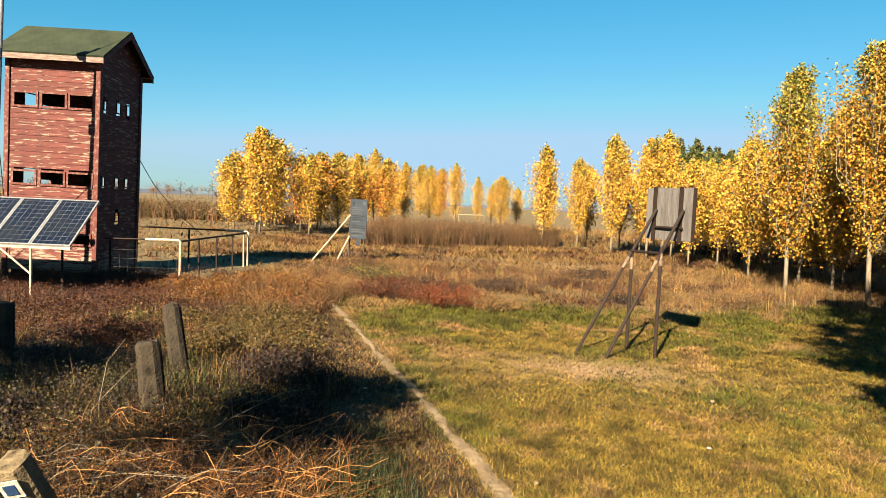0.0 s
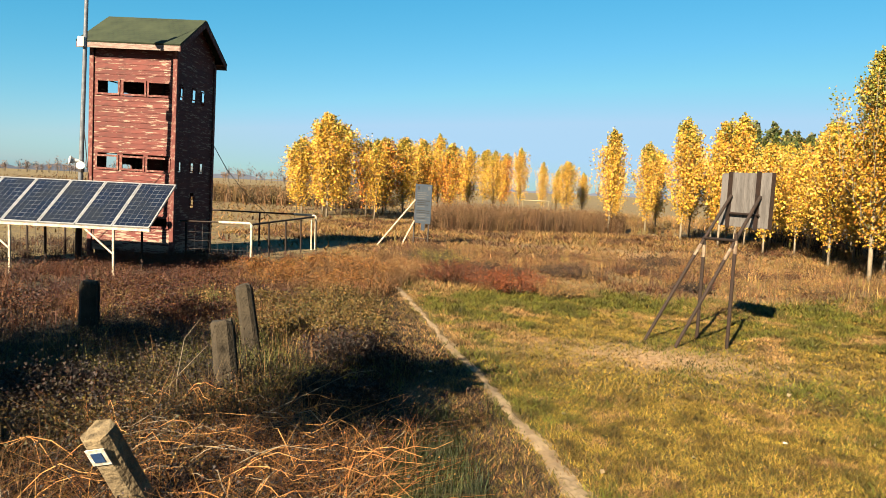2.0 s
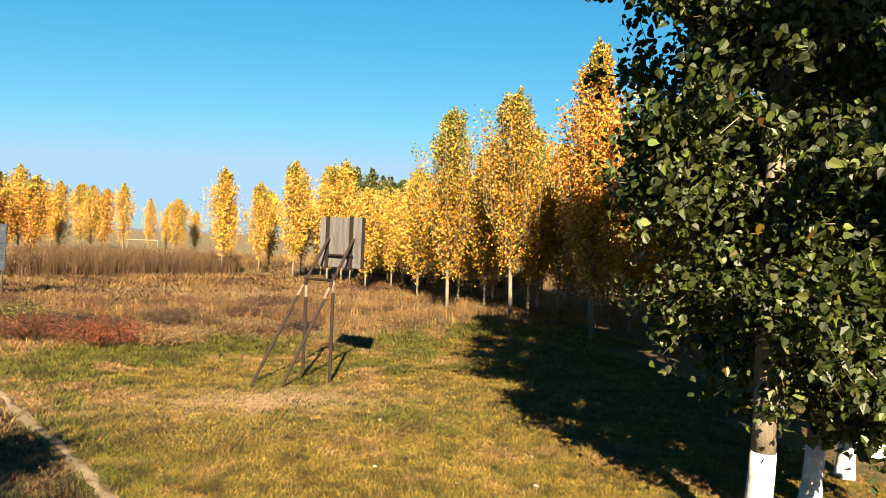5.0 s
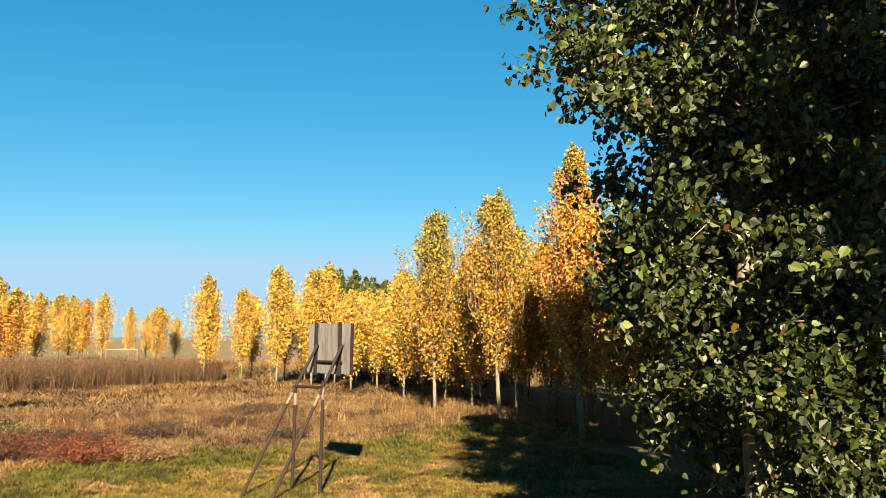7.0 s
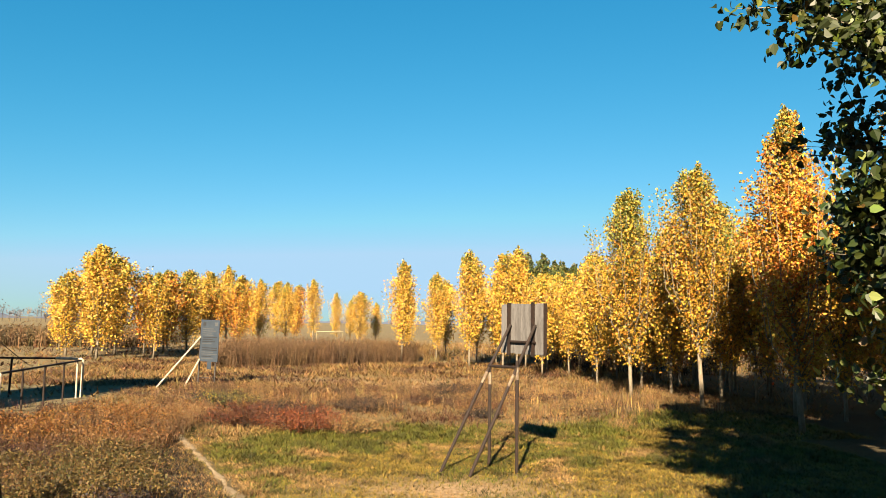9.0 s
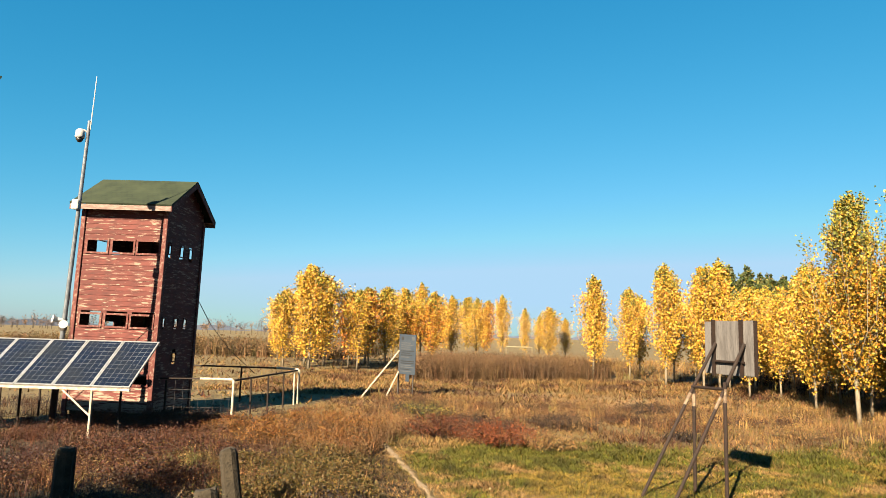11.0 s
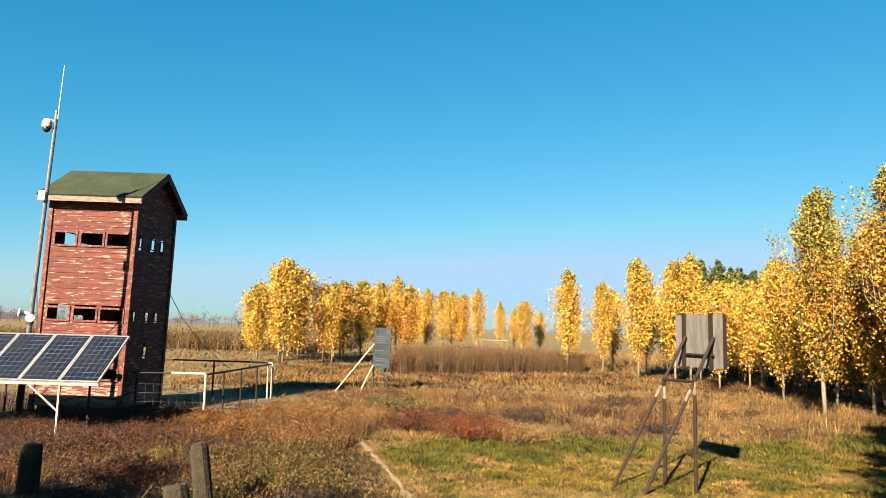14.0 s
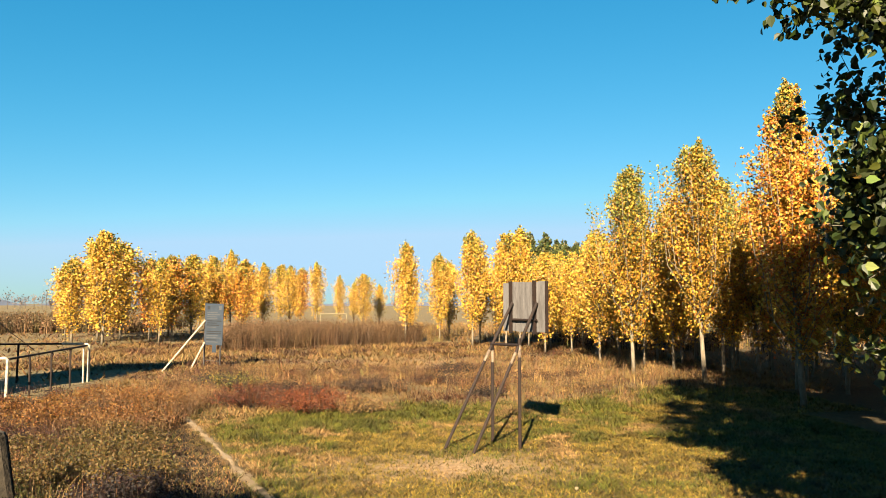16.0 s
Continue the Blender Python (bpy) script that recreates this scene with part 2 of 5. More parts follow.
def ground_mat():
    """Mown grass, dry field and shade-darkened litter, mixed by the attribute zone and by noise at two sizes."""
    m, nt, b = mat_base("ground_cover", 0.95)
    at = nt.nodes.new("ShaderNodeAttribute")
    at.attribute_name = "zone"
    sep = nt.nodes.new("ShaderNodeSeparateColor")
    nt.links.new(at.outputs["Color"], sep.inputs[0])
    big, _ = noise_fac(nt, 0.55, 5, 0.38, 0.62)
    mid, _ = noise_fac(nt, 2.6, 5, 0.4, 0.65)
    fine, raw = noise_fac(nt, 26, 6, 0.36, 0.66)
    tuft, _ = noise_fac(nt, 9, 5, 0.44, 0.58)
    worn, _ = noise_fac(nt, 1.1, 6, 0.48, 0.62)
    lawn = mix(nt, big, (0.0316, 0.0276, 0.0032), (0.0690, 0.0422, 0.0091))
    lawn = mix(nt, worn, lawn, (0.0938, 0.0588, 0.0171))
    lawn = mix(nt, mid, lawn, (0.0745, 0.0473, 0.0096))
    lawn = mix(nt, tuft, lawn, (0.0277, 0.0225, 0.0029))
    lawn = mix(nt, fine, lawn, (0.0234, 0.0159, 0.0030))
    field = mix(nt, big, (0.0965, 0.0681, 0.0243), (0.1449, 0.1125, 0.0456))
    field = mix(nt, mid, field, (0.0562, 0.0361, 0.0150))
    field = mix(nt, tuft, field, (0.1019, 0.0804, 0.0356))
    field = mix(nt, fine, field, (0.0537, 0.0395, 0.0156))
    # litter taken down to near-black: shade under weeds and trees is in its colour
    shaded_litter = mix(nt, mid, (0.0026, 0.0019, 0.0011), (0.0049, 0.0033, 0.0019))
    shaded_litter = mix(nt, fine, shaded_litter, (0.0012, 0.0009, 0.0006))
    c = mix(nt, sep.outputs[0], field, lawn)
    bare = mix(nt, tuft, (0.2037, 0.1374, 0.0752), (0.1404, 0.0893, 0.0437))
    c = mix(nt, sep.outputs[1], c, bare)
    c = mix(nt, sep.outputs[2], c, shaded_litter)
    nt.links.new(c, b.inputs["Base Color"])
    bump(nt, b, raw, 0.8, 0.05)
    return m


M_GROUND = ground_mat()


# ---- mesh helpers ----
def part(name, bm, material, parent=None, label="", smooth=False):
    me = bpy.data.meshes.new(name)
    bm.to_mesh(me)
    bm.free()
    me.materials.append(material)
    if smooth:
        for p in me.polygons:
            p.use_smooth = True
    ob = new(name, me)
    if parent is not None:
        ob.parent = parent
    return tagged(ob, label=label)


def box(bm, x0, x1, y0, y1, z0, z1, bevel=0.0, m=None):
    r = bmesh.ops.create_cube(bm, size=1.0, matrix=Matrix.Translation(((x0 + x1) / 2, (y0 + y1) / 2, (z0 + z1) / 2)) @ Matrix.Diagonal((x1 - x0, y1 - y0, z1 - z0, 1)))
    vs = r["verts"]
    if bevel:
        es = list({e for v in vs for e in v.link_edges})
        vs = list({v for f in bmesh.ops.bevel(bm, geom=es, offset=bevel, segments=1, affect="EDGES")["faces"] for v in f.verts})
    if m is not None:
        bmesh.ops.transform(bm, matrix=m, verts=[v for v in vs if v.is_valid])
    return bm


def one_box(*a, **k):
    return box(bmesh.new(), *a, **k)


def tube(bm, pts, radii, n=8):
    """A tapered round bar through the points."""
    pts = [Vector(p) for p in pts]
    if isinstance(radii, (int, float)):
        radii = [radii] * len(pts)
    rings = []
    for i, p in enumerate(pts):
        d = (pts[min(i + 1, len(pts) - 1)] - pts[max(i - 1, 0)]).normalized()
        a = d.orthogonal().normalized() if i == 0 else (a - d * a.dot(d)).normalized()
        c = d.cross(a)
        rings.append([bm.verts.new(p + (a * math.cos(2 * math.pi * k / n) + c * math.sin(2 * math.pi * k / n)) * radii[i]) for k in range(n)])
    for r0, r1 in zip(rings, rings[1:]):
        for k in range(n):
            bm.faces.new((r0[k], r0[(k + 1) % n], r1[(k + 1) % n], r1[k]))
    bm.faces.new(rings[0][::-1])
    bm.faces.new(rings[-1])
    return bm


def pipe(pts, r, n=8):
    return tube(bmesh.new(), pts, r, n)


def thing(name, m, label, category, group="", kind=""):
    ob = new(name)
    ob.empty_display_size = 0.2
    ob.matrix_world = m
    return tagged(ob, label, category, group, kind)


def soup(name, verts, sides, tints, material, parent=None):
    """Many loose triangles or quads of that many sides, with a tint for each vertex."""
    me = bpy.data.meshes.new(name)
    nv = len(verts)
    nf = nv // sides
    me.vertices.add(nv)
    me.vertices.foreach_set("co", np.asarray(verts, np.float32).ravel())
    me.loops.add(nv)
    me.loops.foreach_set("vertex_index", np.arange(nv, dtype=np.int32))
    me.polygons.add(nf)
    me.polygons.foreach_set("loop_start", np.arange(0, nv, sides, dtype=np.int32))
    me.polygons.foreach_set("loop_total", np.full(nf, sides, np.int32))
    me.update(calc_edges=True)
    at = me.color_attributes.new("tint", "FLOAT_COLOR", "POINT")
    at.data.foreach_set("color", np.hstack([tints, np.ones((nv, 1))]).astype(np.float32).ravel())
    me.materials.append(material)
    ob = new(name, me)
    if parent is not None:
        ob.parent = parent
    return ob


def unit(v):
    return v / np.maximum(np.linalg.norm(v, axis=1, keepdims=True), 1e-9)


def leaves(rng, c, size, cols, droop=0.5, plain=False, full=False):
    """Deltoid leaves folded along the midrib, at the centres c: two triangles each, one where plain, four where full."""
    n = len(c)
    tip = unit(rng.normal(size=(n, 3)) + np.array([0, 0, -droop]))
    side = unit(np.cross(tip, rng.normal(size=(n, 3))))
    nor = np.cross(side, tip)
    s = size * rng.uniform(0.65, 1.25, (n, 1))
    base, end = c - tip * s * 0.45, c + tip * s * 0.6
    fold = nor * s * rng.uniform(0.05, 0.22, (n, 1))
    left, right = c - tip * s * 0.18 - side * s * 0.46 + fold, c - tip * s * 0.18 + side * s * 0.46 + fold
    if plain:
        v = np.stack([left - side * s * 0.05, end + tip * s * 0.12, right + side * s * 0.05], 1).reshape(-1, 3)
        return v, np.repeat(cols, 3, axis=0)
    if full:
        curl = nor * s * rng.uniform(-0.12, 0.12, (n, 1))
        l0, r0 = c - tip * s * 0.30 - side * s * 0.36 + fold * 0.8, c - tip * s * 0.30 + side * s * 0.36 + fold * 0.8
        l1, r1 = c + tip * s * 0.05 - side * s * 0.37 + fold, c + tip * s * 0.05 + side * s * 0.37 + fold
        e = end + curl
        v = np.stack([base, l0, l1, base, l1, e, base, e, r1, base, r1, r0], 1).reshape(-1, 3)
        return v, np.repeat(cols, 12, axis=0)
    v = np.stack([base, left, end, base, end, right], 1).reshape(-1, 3)
    return v, np.repeat(cols, 6, axis=0)


def blades(rng, p, h, w, lean, cols, bend=0.5, plain=False):
    """Grass blades and stems of three triangles, or one where plain, from the foot points p (n, 3)."""
    n = len(p)
    a = rng.uniform(0, 2 * np.pi, n)
    d = np.stack([np.cos(a), np.sin(a), np.zeros(n)], 1)
    s = np.stack([-np.sin(a), np.cos(a), np.zeros(n)], 1)
    h, w, lean = (np.broadcast_to(np.asarray(q, float), (n,))[:, None] for q in (h, w, lean))
    up = np.array([[0, 0, 1.0]])
    mid = p + up * h * 0.55 + d * lean * h * 0.3
    top = p + up * h * (1 - bend * 0.25 * np.minimum(lean, 1.5)) + d * lean * h
    if plain:
        v = np.stack([p - s * w * 0.75, p + s * w * 0.75, top], 1).reshape(-1, 3)
        return v, np.repeat(cols, 3, axis=0), top
    b0, b1, m0, m1 = p - s * w / 2, p + s * w / 2, mid - s * w * 0.4, mid + s * w * 0.4
    v = np.stack([b0, b1, m1, b0, m1, m0, m0, m1, top], 1).reshape(-1, 3)
    return v, np.repeat(cols, 9, axis=0), top


def pick(rng, n, palette, spread=0.15):
    """n colours from a palette of (weight, colour), each wandering a little."""
    w = np.array([q[0] for q in palette], float)
    c = np.array([q[1] for q in palette], float)
    i = rng.choice(len(w), n, p=w / w.sum())
    return np.clip(c[i] * rng.uniform(1 - spread * 1.6, 1 + spread, (n, 1)) * rng.uniform(1 - spread / 2, 1 + spread / 2, (n, 3)), 0.004, 0.9)


# ---- ground ----
PATH_LINE = [(-5.4, 18.6), (-4.75, 17.1), (-3.4, 14.1), (-2.4, 11.8), (-1.75, 10.2), (-1.25, 9.2), (-0.66, 7.7), (-0.15, 6.5), (0.25, 5.4), (0.7, 4.0), (1.2, 2.2), (1.7, 0.2), (2.3, -3.0), (2.9, -8.0)]
_py = np.array([q[1] for q in PATH_LINE])[::-1]
_px = np.array([q[0] for q in PATH_LINE])[::-1]


def path_x(y):
    return np.interp(y, _py, _px)


def height(x, y):
    """The gentle unevenness of the ground."""
    return 0.018 * np.sin(x * 0.9 + 1.3) * np.sin(y * 0.7 + 0.4) + 0.012 * np.sin(x * 2.1 + y * 1.3) + 0.008 * np.sin(3.7 * y - 2.9 * x)


def smooth(a, b, x):
    t = np.clip((x - a) / (b - a), 0, 1)
    return t * t * (3 - 2 * t)


def patches(x, y, cell, seed):
    """Smooth random values between 0 and 1 over the ground, with patches about cell metres wide."""
    g = np.random.default_rng(seed).uniform(0, 1, (64, 64))
    u, v = np.asarray(x) / cell + 31.0, np.asarray(y) / cell + 3.0
    i, j = np.floor(u).astype(int), np.floor(v).astype(int)
    f, h = u - i, v - j
    f, h = f * f * (3 - 2 * f), h * h * (3 - 2 * h)
    p, q, r, s = g[j % 64, i % 64], g[j % 64, (i + 1) % 64], g[(j + 1) % 64, i % 64], g[(j + 1) % 64, (i + 1) % 64]
    return (p * (1 - f) + q * f) * (1 - h) + (r * (1 - f) + s * f) * h


def lawn_weight(x, y):
    """1 on the mown clearing, 0 in the weeds and the dry field."""
    wob = 0.7 * np.sin(x * 0.8 + 1.0) + 0.4 * np.sin(x * 2.3 + 0.5)
    far = 17.2 + 0.42 * np.clip(x - 1, 0, 9) + wob
    left = path_x(y) - 1.0 + 0.25 * np.sin(y * 1.7)
    return smooth(-0.4, 0.4, x - left) * smooth(1.2, -1.2, y - far)


def bare_weight(x, y):
    """Tan, thin patches: round the foot of the hoop stand and along the far edge."""
    a = np.exp(-(((x - 1.3) / 2.1) ** 2 + ((y - 11.2) / 1.0) ** 2))
    b = np.exp(-(((x - 1.5) / 5.5) ** 2 + ((y - 29.5) / 3.2) ** 2))
    c = np.exp(-((x - path_x(y) + 0.35) / 0.55) ** 2) * (y < 19) * 0.2
    return np.clip(a * 0.9 + b * 0.8 + c, 0, 0.88)


def shaded_litter_weight(x, y):
    """Leaf litter and dark soil under the weeds and in the plantation, where shade is put into the colour."""
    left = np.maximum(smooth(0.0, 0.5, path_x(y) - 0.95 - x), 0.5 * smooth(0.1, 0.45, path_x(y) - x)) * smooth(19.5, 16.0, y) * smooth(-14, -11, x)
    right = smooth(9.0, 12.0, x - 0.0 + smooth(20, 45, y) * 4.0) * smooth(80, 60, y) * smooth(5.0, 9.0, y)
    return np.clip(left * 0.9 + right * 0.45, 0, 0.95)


_xs = np.concatenate([[-3000, -1500, -700, -350, -180, -110, -75, -55, -44, -36], np.arange(-30, 26.1, 0.3), [30, 36, 45, 60, 90, 160, 350, 700, 1500, 3000]])
_ys = np.concatenate([[-3000, -1000, -400, -150, -60, -30, -15], np.arange(-8, 60.1, 0.3), [64, 70, 80, 95, 120, 160, 240, 400, 700, 1500, 3000]])
GX, GY = np.meshgrid(_xs, _ys)
_near = (np.abs(GX) < 60) & (GY > -15) & (GY < 70)
GZ = np.where(_near, height(GX, GY), 0.0)
_gv = np.stack([GX, GY, GZ], -1).reshape(-1, 3)
_nx, _ny = len(_xs), len(_ys)
_i = (np.arange(_ny - 1)[:, None] * _nx + np.arange(_nx - 1)[None]).ravel()
_gf = np.stack([_i, _i + 1, _i + 1 + _nx, _i + _nx], 1)
_me = bpy.data.meshes.new("ground")
_me.from_pydata(_gv.tolist(), [], _gf.tolist())
_at = _me.color_attributes.new("zone", "FLOAT_COLOR", "POINT")
_z = np.stack([lawn_weight(GX, GY), bare_weight(GX, GY), shaded_litter_weight(GX, GY), np.ones_like(GX)], -1).reshape(-1, 4)
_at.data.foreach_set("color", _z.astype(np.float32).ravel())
_me.materials.append(M_GROUND)
for _p in _me.polygons:
    _p.use_smooth = True
tagged(new("ground", _me), "flat ground with mown yellow-green grass and dry brown field", "ground", kind="structure")


def dirt_path():
    """The trodden line: a thin uneven ribbon just above the ground."""
    rng = np.random.default_rng(5)
    bm = bmesh.new()
    rows = []
    ys = np.arange(-7.8, 18.5, 0.12)
    for k, y in enumerate(ys):
        x = float(path_x(y)) + 0.018 * math.sin(y * 2.1)
        w = 0.075 + 0.025 * math.sin(y * 1.3) + 0.03 * math.sin(y * 4.7) + rng.uniform(-0.04, 0.04) + 0.02 * (y < 9)
        w *= 0.35 + 0.65 * float(smooth(18.5, 16.5, y))
        row = []
        for q in (-1, -0.5, 0, 0.5, 1):
            xx = x + q * w + rng.uniform(-0.02, 0.02) * (abs(q) == 1)
            row.append(bm.verts.new((xx, y, float(height(xx, y)) + 0.014 - 0.012 * abs(q))))
        rows.append(row)
    for a, b in zip(rows, rows[1:]):
        for i in range(4):
            bm.faces.new((a[i], a[i + 1], b[i + 1], b[i]))
    return tagged(part("path", bm, M_PATH, smooth=True), "narrow trodden bare-earth footpath through the grass", "footpath", kind="structure")


dirt_path()


# ---- the timber watchtower ----
def plank_mesh():
    """A clapboard one metre long, 0.15 high, thicker at its foot."""
    bm = bmesh.new()
    prof = [(-0.020, 0.002), (-0.016, -0.006), (0.0, -0.006), (0.0, 0.148), (-0.010, 0.148)]
    ends = [[bm.verts.new((x, y, z)) for y, z in prof] for x in (0.0, 1.0)]
    n = len(prof)
    for k in range(n):
        bm.faces.new((ends[0][k], ends[1][k], ends[1][(k + 1) % n], ends[0][(k + 1) % n]))
    bm.faces.new(ends[0][::-1])
    bm.faces.new(ends[1])
    bmesh.ops.recalc_face_normals(bm, faces=bm.faces)
    me = bpy.data.meshes.new("plank")
    bm.to_mesh(me)
    bm.free()
    me.materials.append(M_RED)
    return me


def plank_wall(wall, length, z0, z1, holes, mesh):
    """Rows of boards along the wall's x, left open at the holes (x0, x1, z0, z1)."""
    z = z0
    while z < z1 - 0.02:
        h = min(0.15, z1 - z)
        cuts = sorted((a, b) for a, b, c, d in holes if c < z + h - 0.03 and d > z + 0.03)
        x = 0.0
        segs = []
        for a, b in cuts:
            segs.append((x, a))
            x = b
        segs.append((x, length))
        for a, b in segs:
            if b - a < 0.02:
                continue
            ob = new("plank", mesh)
            ob.parent = wall
            ob.matrix_local = Matrix.Translation((a, random.uniform(-0.003, 0.003), z)) @ Matrix.Diagonal((b - a, 1, h / 0.15, 1))
        z += 0.15


def watchtower():
    W, L, Z0, Z1 = 2.52, 2.47, 0.18, 6.03
    t = thing("watchtower", Matrix.Translation((-11.75, 18.12, 0)) @ pose(0, 0, 0, 0, 0.9, 6.0), "tall narrow flaking red wooden watchtower with a green roof", "watchtower")
    mesh = plank_mesh()
    rows = [(4.74, 5.08), (2.60, 2.92), (0.98, 1.22)]
    front = [(a, b, c, d) for c, d in rows for a, b in ((0.20, 0.80), (0.97, 1.60), (1.74, 2.37))]
    side = [(a, b, c + 0.04, d - 0.02) for c, d in rows for a, b in ((0.24, 0.40), (0.98, 1.22), (1.60, 1.82))]
    side = side[:6] + [(1.05, 1.28, 1.62, 1.86)]
    back = [(a, b, c, d) for c, d in ((4.84, 5.26), (2.58, 2.96)) for a, b in ((0.24, 1.2),)] + [(0.5, 1.3, 1.3, 1.85)]
    left = [(a, b, c, c + h) for c in (4.82, 2.58) for a, b, h in ((0.3, 0.9, 0.14), (1.1, 1.7, 0.36))]
    for nm, m, ln, holes in (("front_wall", pose(-W, 0, 0), W, front), ("side_wall", pose(0, 0, 0, 0, 0, 90), L, side), ("back_wall", pose(0, L, 0, 0, 0, 180), W, back), ("side_wall", pose(-W, L, 0, 0, 0, 270), L, left)):
        bm = bmesh.new()
        # inner studs and rails that carry the boards
        for k in range(4):
            x = 0.06 + (ln - 0.12) * k / 3
            if not any(a - 0.05 < x < b + 0.05 for a, b, c, d in holes):
                box(bm, x - 0.03, x + 0.03, 0.004, 0.07, Z0, Z1)
        for z in (Z0 + 0.03, 2.2, 4.3, Z1 - 0.05):
            box(bm, 0.09, ln - 0.09, 0.075, 0.125, z - 0.04, z + 0.04)
        wall = part(nm, bm, M_BARK, t)
        wall.matrix_local = m
        plank_wall(wall, ln, Z0, Z1, holes, mesh)
        for a, b, c, d in holes:
            f = bmesh.new()
            s = 0.055 if ln == W else 0.03
            box(f, a - s, b + s, -0.045, -0.004, d, d + s)
            box(f, a - s, b + s, -0.05, -0.004, c - s, c)
            box(f, a - s, a, -0.043, -0.004, c, d)
            box(f, b, b + s, -0.043, -0.004, c, d)
            o = part("window_frame", f, M_RED_TRIM, wall)
    for x, y in ((-W, 0), (0, 0), (-W, L), (0, L)):
        part("corner_post", one_box(x - 0.065, x + 0.065, y - 0.065, y + 0.065, 0.0, Z1 + 0.02, 0.008), M_RED_TRIM, t, "dark red corner post")
    for z in (2.2, 4.3):
        part("floor_deck", one_box(-W + 0.14, -0.14, 0.14, L - 0.14, z - 0.03, z), M_GREY_WOOD, t)
    part("plinth", one_box(-W + 0.1, -0.1, 0.1, L - 0.1, -0.05, 0.16), M_CONCRETE, t)
    # roof: ridge along the front
    ze, zr, oh, ov = 6.10, 7.12, 0.34, 0.28
    for sgn, y0 in ((1, -oh), (-1, L + oh)):
        bm = bmesh.new()
        yr = L / 2
        uv = bm.loops.layers.uv.new("UVMap")
        sl = math.hypot(yr - y0, zr - ze)
        nx, ny, k = (0, -(zr - ze) / sl * (1 if sgn > 0 else -1), abs(yr - y0) / sl)
        th = 0.05
        corners = [(-W - ov, y0, ze), (ov, y0, ze), (ov, yr, zr), (-W - ov, yr, zr)]
        lo = [bm.verts.new(c) for c in corners]
        hi = [bm.verts.new((c[0], c[1] + ny * th, c[2] + k * th)) for c in corners]
        fs = [bm.faces.new(hi), bm.faces.new(lo[::-1])] + [bm.faces.new((lo[i], lo[(i + 1) % 4], hi[(i + 1) % 4], hi[i])) for i in range(4)]
        for f in fs:
            for lp in f.loops:
                c = lp.vert.co
                lp[uv].uv = (c.x, math.hypot(c.y - y0, c.z - ze))
        bmesh.ops.recalc_face_normals(bm, faces=bm.faces)
        part("roof_slope", bm, M_ROOF, t, "dark green shingle roof slope")
        part("fascia", one_box(-W - ov + 0.02, ov - 0.02, y0 - 0.012, y0 + 0.018, ze - 0.15, ze - 0.005), M_FASCIA, t, "pale peeling eaves board")
        for x in (-W - ov, ov - 0.03):
            bm = bmesh.new()
            q = [(y0, ze - 0.16), (y0, ze - 0.004), (yr, zr - 0.004), (yr, zr - 0.17)]
            a = [bm.verts.new((x, y, z)) for y, z in q]
            b = [bm.verts.new((x + 0.03, y, z)) for y, z in q]
            bm.faces.new(a), bm.faces.new(b[::-1])
            for i in range(4):
                bm.faces.new((a[i], b[i], b[(i + 1) % 4], a[(i + 1) % 4]))
            bmesh.ops.recalc_face_normals(bm, faces=bm.faces)
            part("bargeboard", bm, M_RED_TRIM, t)
        part("soffit", one_box(-W - ov + 0.05, ov - 0.05, min(y0, y0 + sgn * oh) + 0.02, max(y0, y0 + sgn * oh) - 0.02, ze - 0.04, ze - 0.02), M_RED_TRIM, t)
    for x in (-W, 0.0):
        n = 8
        for k in range(n):
            z = Z1 + k * 0.15
            half = (zr - 0.1 - z) / (zr - ze) * (L / 2 + oh)
            half = min(half, L / 2)
            if half < 0.1:
                continue
            ob = new("plank", mesh)
            ob.parent = t
            ob.matrix_local = (pose(0, L / 2 - half, z, 0, 0, 90) if x == 0 else pose(-W, L / 2 + half, z, 0, 0, 270)) @ Matrix.Diagonal((2 * half, 1, 1, 1))
    return t


watchtower()


def guy_wire():
    t = thing("guy_wire", pose(-11.75, 20.6, 0), "thin dark stay wire slanting from the tower to the fence", "wire")
    part("cable", pipe([(-0.20, 0.0, 3.6), (0.1, 0.45, 2.75), (0.55, 1.05, 1.9), (1.1, 1.8, 1.15)], 0.012, 5), M_DARK, t)


guy_wire()


